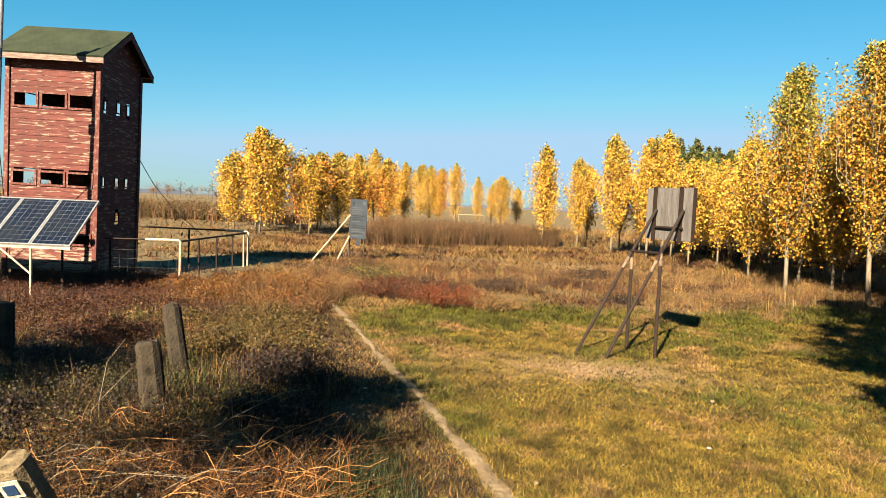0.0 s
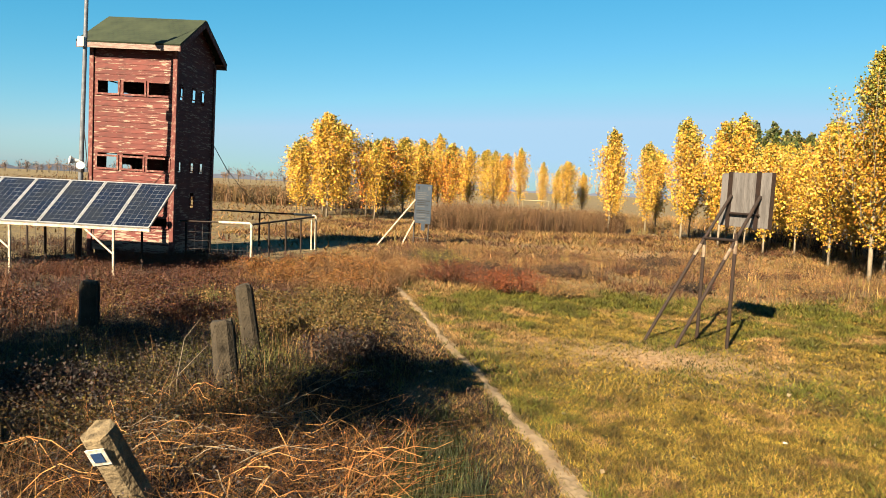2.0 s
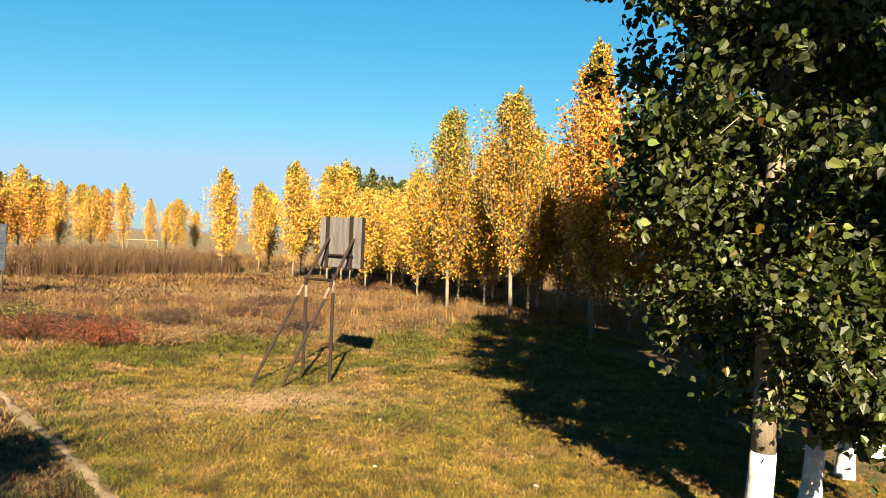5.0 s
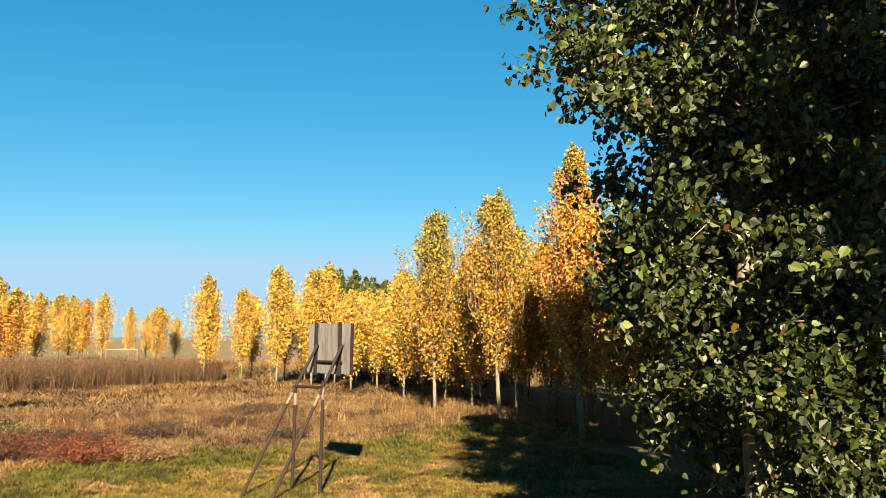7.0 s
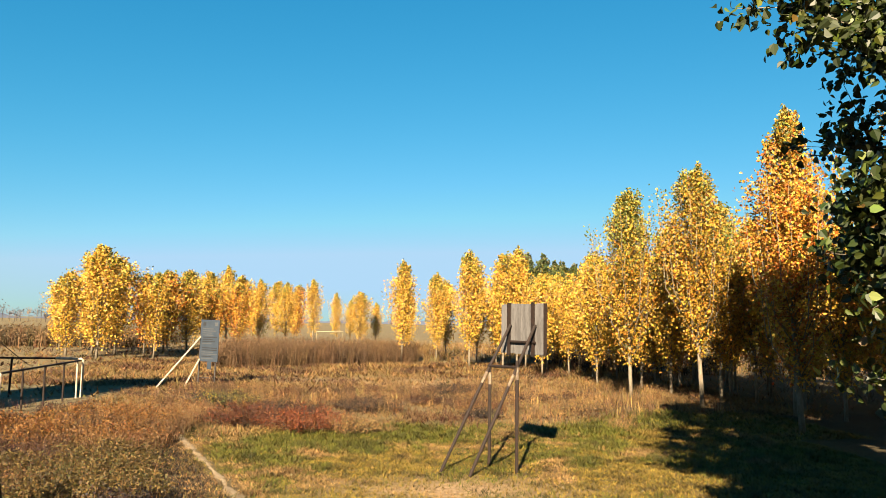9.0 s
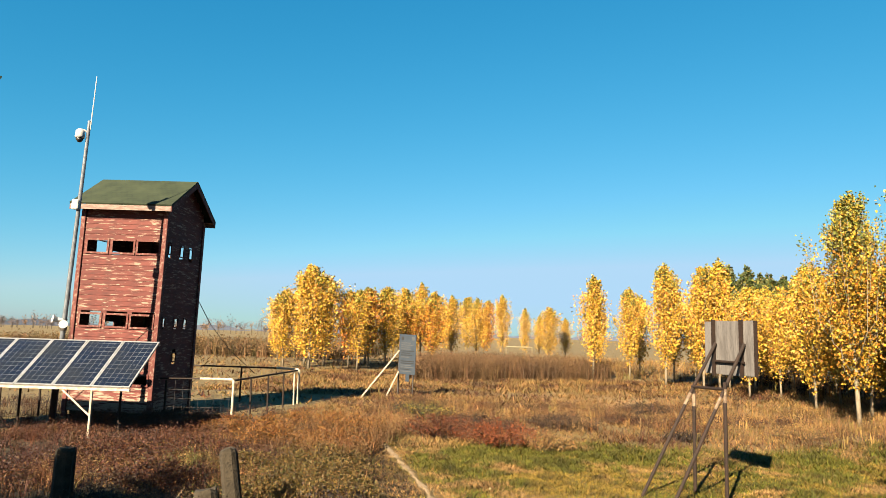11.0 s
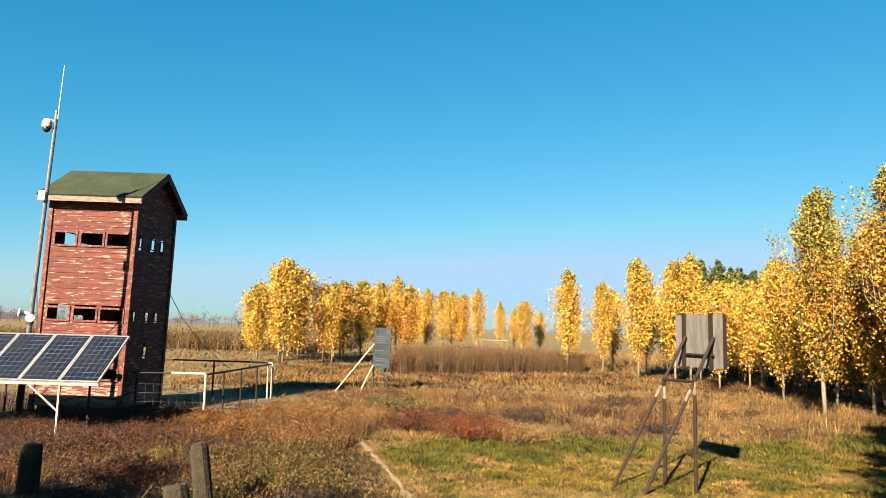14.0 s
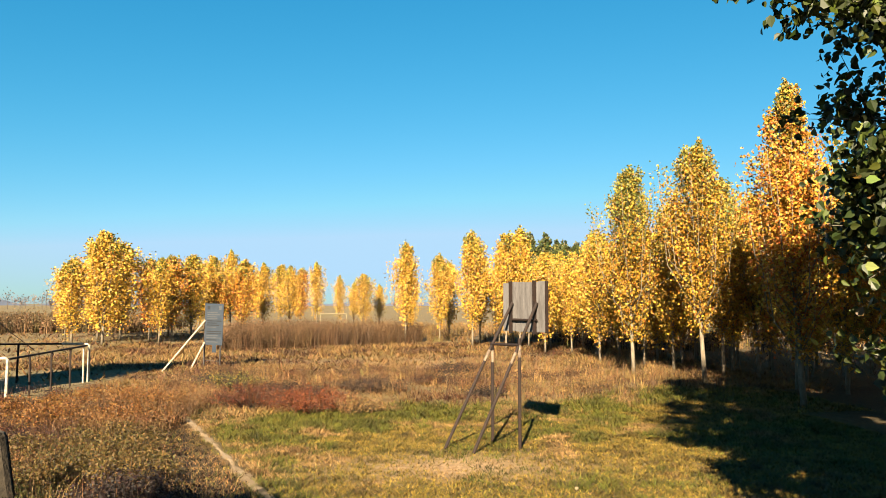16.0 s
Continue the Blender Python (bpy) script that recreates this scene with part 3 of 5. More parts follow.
# ---- solar panels ----
def solar_array():
    """Modules in one tilted row on a frame of pipes."""
    org = Vector((-10.66, 14.13, 0))
    rot = pose(0, 0, 0, 0, 0, 7.0)
    t = thing("solar_array", Matrix.Translation(org) @ rot, "row of dark blue solar panels with silver frames on pipe legs", "solar panel")
    x1, w, n = 0.88, 0.905, 7
    zb, zt, d = 1.24, 2.24, 1.32
    ang = math.atan2(zt - zb, d)
    ln = math.hypot(zt - zb, d)
    base = Matrix.Translation((0, 0.02, zb)) @ Matrix.Rotation(ang, 4, "X")
    for k in range(n):
        a, b = x1 - (k + 1) * w + 0.006, x1 - k * w - 0.006
        f = bmesh.new()
        for q in ((a, b, 0, 0.035), (a, b, ln - 0.035, ln), (a, a + 0.035, 0.035, ln - 0.035), (b - 0.035, b, 0.035, ln - 0.035)):
            box(f, *q, 0.0, 0.04)
        fr = part("panel_frame", f, M_ALU, t, "silver aluminium module frame")
        fr.matrix_local = base
        bm = bmesh.new()
        uv = bm.loops.layers.uv.new("UVMap")
        vs = [bm.verts.new(c) for c in ((a + 0.034, 0.034, 0.034), (b - 0.034, 0.034, 0.034), (b - 0.034, ln - 0.034, 0.034), (a + 0.034, ln - 0.034, 0.034))]
        low = [bm.verts.new(v.co - Vector((0, 0, 0.025))) for v in vs]
        fs = [bm.faces.new(vs), bm.faces.new(low[::-1])] + [bm.faces.new((low[i], low[(i + 1) % 4], vs[(i + 1) % 4], vs[i])) for i in range(4)]
        for fc in fs:
            for lp in fc.loops:
                lp[uv].uv = (lp.vert.co.x - a, lp.vert.co.y)
        part("cell_sheet", bm, M_CELL, fr, "blue-black gridded solar cells")
    xl = x1 - n * w
    part("rail", one_box(xl, x1, 0.0, 0.06, zb - 0.06, zb - 0.005), M_WHITE_PIPE, t)
    part("rail", one_box(xl, x1, d - 0.03, d + 0.03, zt - 0.075, zt - 0.03), M_WHITE_PIPE, t)
    for x in (0.0, -2.55, -5.1):
        part("leg", pipe([(x, 0.03, -0.05), (x, 0.03, zb - 0.05)], 0.03), M_WHITE_PIPE, t)
        part("rear_leg", pipe([(x, d, -0.05), (x, d, zt - 0.06)], 0.03), M_RUST, t)
        part("rafter", pipe([(x, 0.05, zb - 0.04), (x, d - 0.03, zt - 0.07)], 0.02), M_WHITE_PIPE, t)
        part("brace", pipe([(x - 0.02, 0.03, 0.62), (x - 0.72, 0.03, zb - 0.05)], 0.022), M_WHITE_PIPE, t)


solar_array()


# ---- the mast with the dome camera ----
def mast():
    t = thing("camera_mast", pose(-12.80, 15.6, 0, 0, 2.2, 0) @ Matrix.Diagonal((0.95, 0.95, 0.932, 1)), "tall grey steel mast carrying a white dome camera and whip aerial", "mast")
    part("pole", pipe([(0, 0, -0.05), (0, 0, 3.3), (0, 0, 8.55)], [0.075, 0.06, 0.045], 12), M_GALV, t)
    part("base_pipe", pipe([(0, 0, 0), (0, 0, 1.9)], 0.085, 12), M_RUST, t, "dark rusted lower sleeve")
    part("aerial", pipe([(0.05, 0, 8.3), (0.05, 0, 9.85)], [0.016, 0.01], 6), M_PLASTIC, t, "thin white whip aerial")
    arm = part("camera_arm", pipe([(0, 0, 8.2), (-0.08, -0.06, 8.27), (-0.15, -0.12, 8.25)], 0.025), M_PLASTIC, t)
    bm = bmesh.new()
    tube(bm, [(-0.15, -0.12, 8.28), (-0.15, -0.12, 8.22), (-0.15, -0.12, 8.08), (-0.15, -0.12, 8.02)], [0.06, 0.11, 0.125, 0.12], 14)
    dome = part("camera_housing", bm, M_PLASTIC, t, "white dome camera housing", True)
    bm = bmesh.new()
    tube(bm, [(-0.15, -0.12, 8.02), (-0.15, -0.12, 7.96), (-0.15, -0.12, 7.90)], [0.10, 0.09, 0.04], 14)
    part("lens_dome", bm, M_BLACK, dome, "black glossy dome lens", True)
    for z, dx in ((2.95, -0.2), (2.82, 0.14)):
        part("speaker_horn", pipe([(0, -0.03, z), (dx * 0.6, -0.1, z), (dx, -0.2, z + 0.02)], [0.035, 0.06, 0.11], 12), M_PLASTIC, t, "small white horn loudspeaker")
    part("box", one_box(-0.14, 0.06, -0.14, -0.02, 6.0, 6.28, 0.02), M_PLASTIC, t, "white junction box")
    part("clamp", pipe([(0, 0, 2.66), (0, 0, 2.76)], 0.085, 12), M_DARK, t)
    part("stay", pipe([(-0.03, 0, 4.4), (-1.5, 2.6, 0.0)], 0.012, 5), M_DARK, t)


mast()


# ---- pipe fence ----
def pipe_fence():
    t = thing("pipe_fence", pose(-9.68, 19.0, 0), "low yard fence of rusty pipe with white-painted corner pieces", "fence")
    part("corner_pipe", pipe([(0, 0, -0.05), (0, 0, 1.12), (-0.05, 0.0, 1.17), (-0.95, -0.2, 1.17)], 0.038), M_WHITE_PIPE, t, "bent white-painted corner pipe")
    part("corner_pipe", pipe([(0, 5.0, -0.05), (0, 5.0, 1.2), (-0.05, 5.0, 1.24), (-0.85, 4.96, 1.26)], 0.042), M_WHITE_PIPE, t, "bent white-painted corner pipe")
    part("rail", pipe([(0, 0.04, 1.14), (-0.06, 4.96, 1.2)], 0.03), M_RUST, t)
    part("rail", pipe([(-0.85, 4.96, 1.26), (-3.6, 4.9, 1.25), (-9, 4.6, 1.2)], 0.03), M_RUST, t)
    part("rail", pipe([(-0.95, -0.2, 1.17), (-2.6, -0.55, 1.15), (-8.4, -1.8, 1.1)], 0.022), M_RUST, t)
    for y in (1.25, 2.5, 3.75, 4.7):
        part("post", pipe([(-0.03, y, -0.05), (-0.05, y, 1.15)], 0.03), M_WHITE_PIPE if y > 4 else M_RUST, t)
    for x in (-2.2, -4.2, -6.2, -8.2):
        part("post", pipe([(x, 4.9, -0.05), (x, 4.92, 1.24)], 0.035), M_RUST, t)
    for x in (-1.9, -3.3, -4.2, -5.4, -6.5, -7.6):
        part("post", pipe([(x, x * 0.213, -0.05), (x, x * 0.213, 1.12)], 0.03), M_RUST, t)
    for z in (0.35, 0.6, 0.85):
        part("wire", pipe([(0, 0, z), (-8.4, -1.8, z)], 0.004, 4), M_DARK, t)
    for k in range(36):
        part("wire", pipe([(-0.22 * k - 0.1, (-0.22 * k - 0.1) * 0.213, 0.0), (-0.22 * k - 0.1, (-0.22 * k - 0.1) * 0.213, 1.1)], 0.003, 4), M_DARK, t)


pipe_fence()


# ---- notice board ----
def notice_board():
    a, b = Vector((-7.25, 29.15, 0)), Vector((-6.53, 28.80, 0))
    ang = math.degrees(math.atan2(b.y - a.y, b.x - a.x))
    t = thing("notice_board", Matrix.Translation(a) @ pose(0, 0, 0, 0, 1.0, ang), "grey-blue printed notice board on dark posts with pale props", "notice board")
    w = (b - a).length
    part("post", pipe([(0, 0, -0.05), (0, 0, 2.62)], 0.035), M_DARK, t)
    part("post", pipe([(w, 0, -0.05), (w, 0, 1.2)], 0.03), M_DARK, t)
    bm = bmesh.new()
    box(bm, 0.02, w + 0.12, -0.05, -0.02, 0.92, 2.60, 0.006)
    face = part("board", bm, M_SIGN, t, "faded grey-blue printed panel")
    rng = random.Random(3)
    part("emblem", one_box(0.12, 0.26, -0.0545, -0.0515, 2.36, 2.50, 0.001), M_INK, face)
    part("emblem", one_box(w - 0.1, w + 0.04, -0.0545, -0.0515, 2.36, 2.50, 0.001), M_PALE_INK, face)
    z = 2.22
    while z > 1.0:
        ln = rng.uniform(0.45, 0.78)
        if rng.random() > 0.2:
            part("print_bar", one_box(0.12, 0.12 + ln, -0.0545, -0.0515, z, z + 0.035), M_PALE_INK if rng.random() < 0.6 else M_INK, face)
        z -= 0.085
    part("torn_flap", one_box(0.42, 0.62, -0.045, -0.03, 0.62, 0.93, 0.005), M_SIGN, t)
    part("foot_bar", pipe([(0, 0, 0.28), (w, 0, 0.28)], 0.015), M_DARK, t)
    inv = t.matrix_world.inverted()
    for p, q in (((-8.33, 27.14, -0.05), (-7.22, 29.1, 1.9)), ((-7.47, 27.9, -0.05), (-7.23, 29.1, 1.0))):
        part("prop", pipe([inv @ Vector(p), inv @ Vector(q)], 0.035), M_WHITE_PIPE, t, "pale slanting timber prop")


notice_board()


# ---- the hoop stand ----
def hoop_stand():
    c, d = Vector((2.12, 13.07, 0)), Vector((2.50, 12.37, 0))
    mid = (c + d) / 2
    u = (d - c).normalized()
    m = Matrix.Translation(mid) @ Matrix.Rotation(math.atan2(u.y, u.x), 4, "Z")
    t = thing("basketball_stand", m, "home-made rusty pipe stand with weathered wooden backboard seen from behind", "basketball hoop")
    h = (d - c).length / 2
    inv = m.inverted()
    a, b = inv @ Vector((1.14, 12.53, 0)), inv @ Vector((1.59, 12.06, 0))
    off = 0.5
    for x, z in ((-h, 1.84), (h, 1.98)):
        part("upright", pipe([(x, 0, -0.05), (x, 0, z)], 0.031), M_RUST, t)
        part("upright_band", pipe([(x, 0, z - 0.34), (x, 0, z - 0.12)], 0.0325), M_WORN_BAND, t, "worn white paint band")
    for f, x in ((a, -h), (b, h)):
        top = Vector((x * 0.9, off - 0.04, 2.62))
        kn = Vector((x * 0.98, -0.02, 1.82))
        part("brace", pipe([(f.x, f.y, -0.05), kn, top], 0.029), M_RUST, t)
        p = Vector((f.x, f.y, 0)).lerp(kn, 0.84)
        q = Vector((f.x, f.y, 0)).lerp(kn, 0.95)
        part("brace_band", pipe([p, q], 0.0305), M_WORN_BAND, t, "worn white paint band")
    part("crossbar", pipe([(-h - 0.02, -0.02, 1.84), (h + 0.02, -0.02, 1.86)], 0.026), M_RUST, t)
    part("crossbar", pipe([(-h * 0.9, off - 0.045, 2.30), (h * 0.9, off - 0.045, 2.30)], 0.022), M_RUST, t)
    W0, W1, zb, zt = -0.70, 0.545, 2.07, 3.02
    n = 6
    pw = (W1 - W0) / n
    for k in range(n):
        part("board_plank", one_box(W0 + k * pw + 0.003, W0 + (k + 1) * pw - 0.003, off, off + 0.028, zb + random.uniform(-0.008, 0.008), zt + random.uniform(-0.008, 0.008), 0.003), M_GREY_WOOD, t, "grey weathered vertical plank")
    for x in (-0.43, 0.27):
        part("strap", one_box(x - 0.03, x + 0.03, off - 0.05, off - 0.002, zb - 0.03, zt + 0.02), M_RUST, t, "dark steel strap")
    for z in (zb + 0.03, zt - 0.03):
        part("rim_bar", one_box(W0, W1, off + 0.03, off + 0.06, z - 0.02, z + 0.02), M_DARK, t)
    part("side_bar", one_box(W1 + 0.002, W1 + 0.03, off - 0.01, off + 0.05, zb, zt), M_RUST, t)
    ring = bmesh.new()
    pts = [(0.0 + 0.225 * math.cos(k * math.pi / 10), off + 0.29 + 0.225 * math.sin(k * math.pi / 10), 2.22) for k in range(21)]
    tube(ring, pts, 0.01, 6)
    part("hoop_ring", ring, M_RUST, t)


hoop_stand()


# ---- concrete posts ----
def concrete_post(p, top, w, tilt, yaw, label, marked=False):
    t = thing("concrete_post", Matrix.Translation(p) @ pose(0, 0, 0, tilt[0], tilt[1], yaw), label, "concrete post", "old concrete posts")
    rng = random.Random(int(p[0] * 100))
    bm = bmesh.new()
    rings = []
    for z, s in ((-0.1, 1.05), (top * 0.35, 1.0), (top * 0.8, 0.97), (top * 0.96, 0.96), (top, 0.94 if marked else 0.84)):
        ring = []
        for k in range(8):
            a = math.pi / 8 + k * math.pi / 4
            r = w * 0.54 * s * (1 + rng.uniform(-0.04, 0.04))
            ring.append(bm.verts.new((max(-w / 2, min(w / 2, r * 1.35 * math.cos(a))) * s, max(-w / 2, min(w / 2, r * 1.35 * math.sin(a))) * s, z + rng.uniform(-0.02, 0.02) * (z > 0.1))))
        rings.append(ring)
    for r0, r1 in zip(rings, rings[1:]):
        for k in range(8):
            bm.faces.new((r0[k], r0[(k + 1) % 8], r1[(k + 1) % 8], r1[k]))
    bm.faces.new(rings[-1])
    part("shaft", bm, M_PALE_CONCRETE if marked else M_CONCRETE, t)
    if marked:
        part("painted_mark", one_box(-0.07, 0.06, -w / 2 - 0.009, -w / 2 - 0.001, top - 0.20, top - 0.06), M_WHITE_MARK, t, "white painted trail mark")
        part("painted_mark", one_box(-0.042, 0.032, -w / 2 - 0.014, -w / 2 - 0.0095, top - 0.17, top - 0.09), M_BLUE, t, "blue painted square")
    else:
        part("iron_bar", pipe([(w / 2 + 0.01, 0, 0.0), (w / 2 + 0.01, 0, top * 1.02)], 0.008, 5), M_RUST, t)


concrete_post((-3.87, 7.18, 0), 0.90, 0.25, (-4, -6), 25, "short grey concrete fence post in the weeds")
concrete_post((-4.41, 8.84, 0), 1.06, 0.22, (-3, -9), 20, "leaning grey concrete fence post in the weeds")
concrete_post((-7.11, 8.93, 0), 0.90, 0.25, (0, 1), 15, "mossy concrete fence post among brown weeds")
concrete_post((-2.912, 4.374, 0), 0.95, 0.205, (26.2, -11.6), 8.1, "tilted concrete post with a blue and white mark", True)


# ---- trees ----
GOLD = [(6, (0.3883, 0.2424, 0.0284)), (3, (0.3527, 0.2020, 0.0260)), (1.3, (0.3235, 0.1386, 0.0230)), (0.8, (0.2470, 0.1848, 0.0387))]
AMBER = [(4, (0.3308, 0.1225, 0.0120)), (3, (0.2977, 0.0790, 0.0095)), (2, (0.3419, 0.1501, 0.0132)), (0.6, (0.1654, 0.0514, 0.0120))]
OLIVE = [(3, (0.1137, 0.1197, 0.0241)), (2, (0.0626, 0.0788, 0.0202)), (3, (0.2162, 0.1762, 0.0241)), (2, (0.2844, 0.1951, 0.0202))]
MIXED = [(5, (0.3301, 0.1945, 0.0186)), (3, (0.2982, 0.1493, 0.0135)), (2, (0.1367, 0.1063, 0.0135)), (1.5, (0.2618, 0.0995, 0.0103)), (1.2, (0.0569, 0.0463, 0.0083))]
DEEP = [(5, (0.0139, 0.0210, 0.0024)), (3, (0.0225, 0.0312, 0.0037)), (1.6, (0.0388, 0.0483, 0.0054)), (0.15, (0.0660, 0.0380, 0.0039)), (1.2, (0.0615, 0.0815, 0.0153))]
PINE = [(3, (0.0333, 0.0467, 0.0134)), (2, (0.0534, 0.0634, 0.0168)), (1, (0.1001, 0.0935, 0.0201))]


def poplar(seed, h, w, n, leaf, clear, low, high, label, mix_at=0.7, bark=None, branches=80, group="poplar plantation"):
    """A young upright poplar: tapered trunk, steep limbs, and a narrow uneven crown of separate leaves.
    low and high: the leaves' colours below and above the share mix_at of its height."""
    rng = np.random.default_rng(seed)
    t = thing("poplar_tree", Matrix.Identity(4), label, "tree", group)
    bm = bmesh.new()
    bend = rng.uniform(-0.02, 0.02, 2) * h
    zs = np.array([-0.1, 0.12 * h, 0.3 * h, 0.55 * h, 0.8 * h, 0.97 * h])
    axis = lambda z: np.array([bend[0] * math.sin(z / h * 2.6), bend[1] * math.sin(z / h * 3.1), z])
    r0 = 0.0065 * h + 0.010
    tube(bm, [axis(z) for z in zs], [r0 * (1.15 - z / h) + 0.006 for z in zs], 7)
    cs, rel = [], []
    per = n // branches
    lump = rng.uniform(0.45, 1.1, branches) * (1 + 0.2 * np.sin(np.arange(branches) * 0.55 + seed))
    for k in range(branches):
        s = (k + rng.uniform(0, 1)) / branches
        z0 = clear * h + (0.90 - clear) * h * s
        prof = min(1.0, (s + 0.22) * 2.6) * (1 - s) ** 0.7 * 1.1 + 0.05
        rad = w * prof * lump[k]
        a = k * 2.399 + rng.uniform(-0.5, 0.5)
        rise = rad * rng.uniform(1.3, 3.6) + rng.uniform(0.02, 0.08) * h
        p0 = axis(z0)
        p2 = p0 + np.array([math.cos(a) * rad, math.sin(a) * rad, rise])
        p2[2] = min(p2[2], h * (rng.uniform(0.94, 1.0) - 0.26 * rng.uniform(0.3, 1.4) * rad / w))
        rise = p2[2] - p0[2]
        p1 = p0 * 0.5 + p2 * 0.5 + np.array([math.cos(a) * rad, math.sin(a) * rad, -rise * 0.5]) * 0.3
        rb = r0 * (1.1 - z0 / h) * 0.34 + 0.003
        if n > 12000:
            tube(bm, [p0, p1, p2], [rb, rb * 0.65, 0.004], 4)
        elif n > 3000:
            tube(bm, [p0, p2], [rb, 0.004], 3)
        # leaves in sprays along the limb, thinning to its tip
        q = rng.beta(1.5, 1.0, per)[:, None]
        c = (1 - q) ** 2 * p0 + 2 * q * (1 - q) * p1 + q * q * p2
        sp = (0.05 + 0.085 * np.sin(np.pi * np.clip(q, 0, 1) ** 0.8) + 0.03 * q) * (0.6 + 0.9 * w) * (0.55 + lump[k] * 0.5) * (0.95 - 0.6 * s)
        c = c + np.clip(rng.normal(size=(per, 3)), -1.6, 1.6) * sp * np.array([1, 1, 1.5])
        cs.append(c)
    c = np.vstack(cs)
    m = c[:, 2] < h * 1.03
    c = c[m]
    c[:, 2] = np.maximum(c[:, 2], clear * h * 0.8)
    rel = c[:, 2] / h + rng.normal(0, 0.10, len(c)) + 0.07 * np.sin(c[:, 0] * 3 + c[:, 1] * 2 + seed)
    cols = np.where((rel > mix_at)[:, None], pick(rng, len(c), high, 0.32), pick(rng, len(c), low, 0.32))
    part("trunk", bm, bark or M_PALE_BARK, t, smooth=True)
    v, tint = leaves(rng, c, leaf, cols, 0.5, n < 12000)
    soup("crown", v, 3, tint, M_LEAF, t)
    return t


def plant(src, x, y, h, turn, wide=1.0):
    """Another tree of the same build, scaled to the height h."""
    k = h / src["tall"]
    return copy_thing(src, pose(x, y, -0.01, 0, 0, turn) @ Matrix.Diagonal((k * wide, k * wide, k, 1)))


def kinds_of_poplar():
    out = {}
    for nm, args in (("near_a", (11, 7.9, 1.42, 17000, 0.084, 0.17, MIXED, OLIVE, "young poplar with yellow leaves, olive-green at the top", 0.72)),
                     ("near_b", (12, 8.5, 1.38, 17000, 0.084, 0.19, MIXED, OLIVE, "young poplar with golden leaves and greenish crown tip", 0.84)),
                     ("near_c", (13, 8.7, 1.25, 18000, 0.084, 0.14, AMBER + GOLD, OLIVE, "tall poplar with orange-gold autumn leaves", 0.92)),
                     ("mid_a", (21, 6.9, 1.15, 7600, 0.115, 0.15, GOLD, OLIVE, "slender poplar in bright yellow autumn leaf", 0.95)),
                     ("mid_b", (22, 6.9, 1.25, 7600, 0.115, 0.14, GOLD, OLIVE, "slender poplar in golden autumn leaf", 0.9)),
                     ("mid_c", (23, 6.5, 1.4, 7800, 0.117, 0.13, GOLD, OLIVE, "bushy poplar with yellow leaves greening on top", 0.9)),
                     ("far_a", (31, 7.2, 1.5, 5800, 0.136, 0.11, GOLD, OLIVE, "yellow poplar at the edge of the far field", 0.88)),
                     ("far_b", (32, 7.2, 1.2, 5000, 0.132, 0.11, GOLD, OLIVE, "narrow yellow poplar with a greenish tip", 0.9)),
                     ("far_c", (33, 6.5, 1.4, 5200, 0.136, 0.11, GOLD + AMBER, OLIVE, "rust-gold poplar in the far row", 0.93)),
                     ("green", (41, 9.5, 1.7, 3200, 0.26, 0.08, PINE, PINE, "tall green poplar behind the yellow plantation", 0.9))):
        out[nm] = poplar(*args)
        out[nm]["tall"] = args[1]
    return out


POP = kinds_of_poplar()


def place_first(nm, x, y, h, turn, wide=1.0):
    """The built tree itself takes its own place."""
    k = h / POP[nm]["tall"]
    POP[nm].matrix_world = pose(x, y, -0.01, 0, 0, turn) @ Matrix.Diagonal((k * wide, k * wide, k, 1))


place_first("near_a", 9.09, 24.53, 7.85, 20)
place_first("near_b", 10.70, 22.31, 8.45, 70)
place_first("near_c", 10.75, 16.97, 8.75, 140)
place_first("mid_a", 1.48, 45.89, 6.95, 0)
place_first("mid_b", 5.47, 42.04, 7.3, 30)
place_first("mid_c", 9.72, 30.41, 6.0, 80)
place_first("far_a", -17.16, 44.31, 7.35, 0, 1.15)
place_first("far_b", -7.77, 82.39, 7.7, 20)
place_first("far_c", -14.92, 83.25, 6.1, 50)
place_first("green", 16.2, 64.0, 8.8, 0)

# the free-standing far row, by place and height
for _k, (_x, _y, _h, _w) in enumerate(((-24.1, 55.1, 5.7, 1.0), (-18.9, 48.6, 7.2, 1.2), (-18.1, 49.7, 6.9, 1.2), (-16.4, 50.5, 6.4, 1.0), (-14.6, 46.9, 5.4, 1.1), (-14.7, 55.1, 6.5, 1.1),
                                        (-16.9, 56.5, 6.2, 1.2), (-14.55, 60.5, 6.8, 1.0), (-13.2, 57.0, 5.6, 1.0), (-15.3, 71.4, 7.7, 1.0), (-20.5, 52.0, 6.6, 1.2), (-21.6, 57.0, 6.0, 1.1),
                                        (-13.2, 91.6, 7.8, 1.0), (-10.0, 85.8, 7.7, 1.0), (-5.2, 83.6, 5.8, 0.9), (-2.2, 77.0, 6.0, 1.1), (-0.4, 81.6, 4.7, 1.1), (-17.8, 80.0, 6.2, 1.0),
                                        (-11.5, 95.0, 5.5, 1.2), (-3.8, 90.0, 5.2, 1.0), (2.6, 64.0, 5.2, 1.0), (-19.5, 62.0, 6.2, 1.2), (-17.0, 66.0, 6.4, 1.1), (-11.6, 58.0, 6.2, 1.1), (-10.6, 63.0, 6.0, 1.1), (-12.6, 64.0, 6.7, 1.1), (-9.4, 71.0, 6.2, 1.1), (-19.9, 46.5, 5.6, 1.1), (-15.6, 53.0, 6.8, 1.1))):
    plant(POP[("far_a", "far_b", "far_a", "far_c", "far_b")[_k % 5]], _x, _y, _h, 47 * _k, _w)
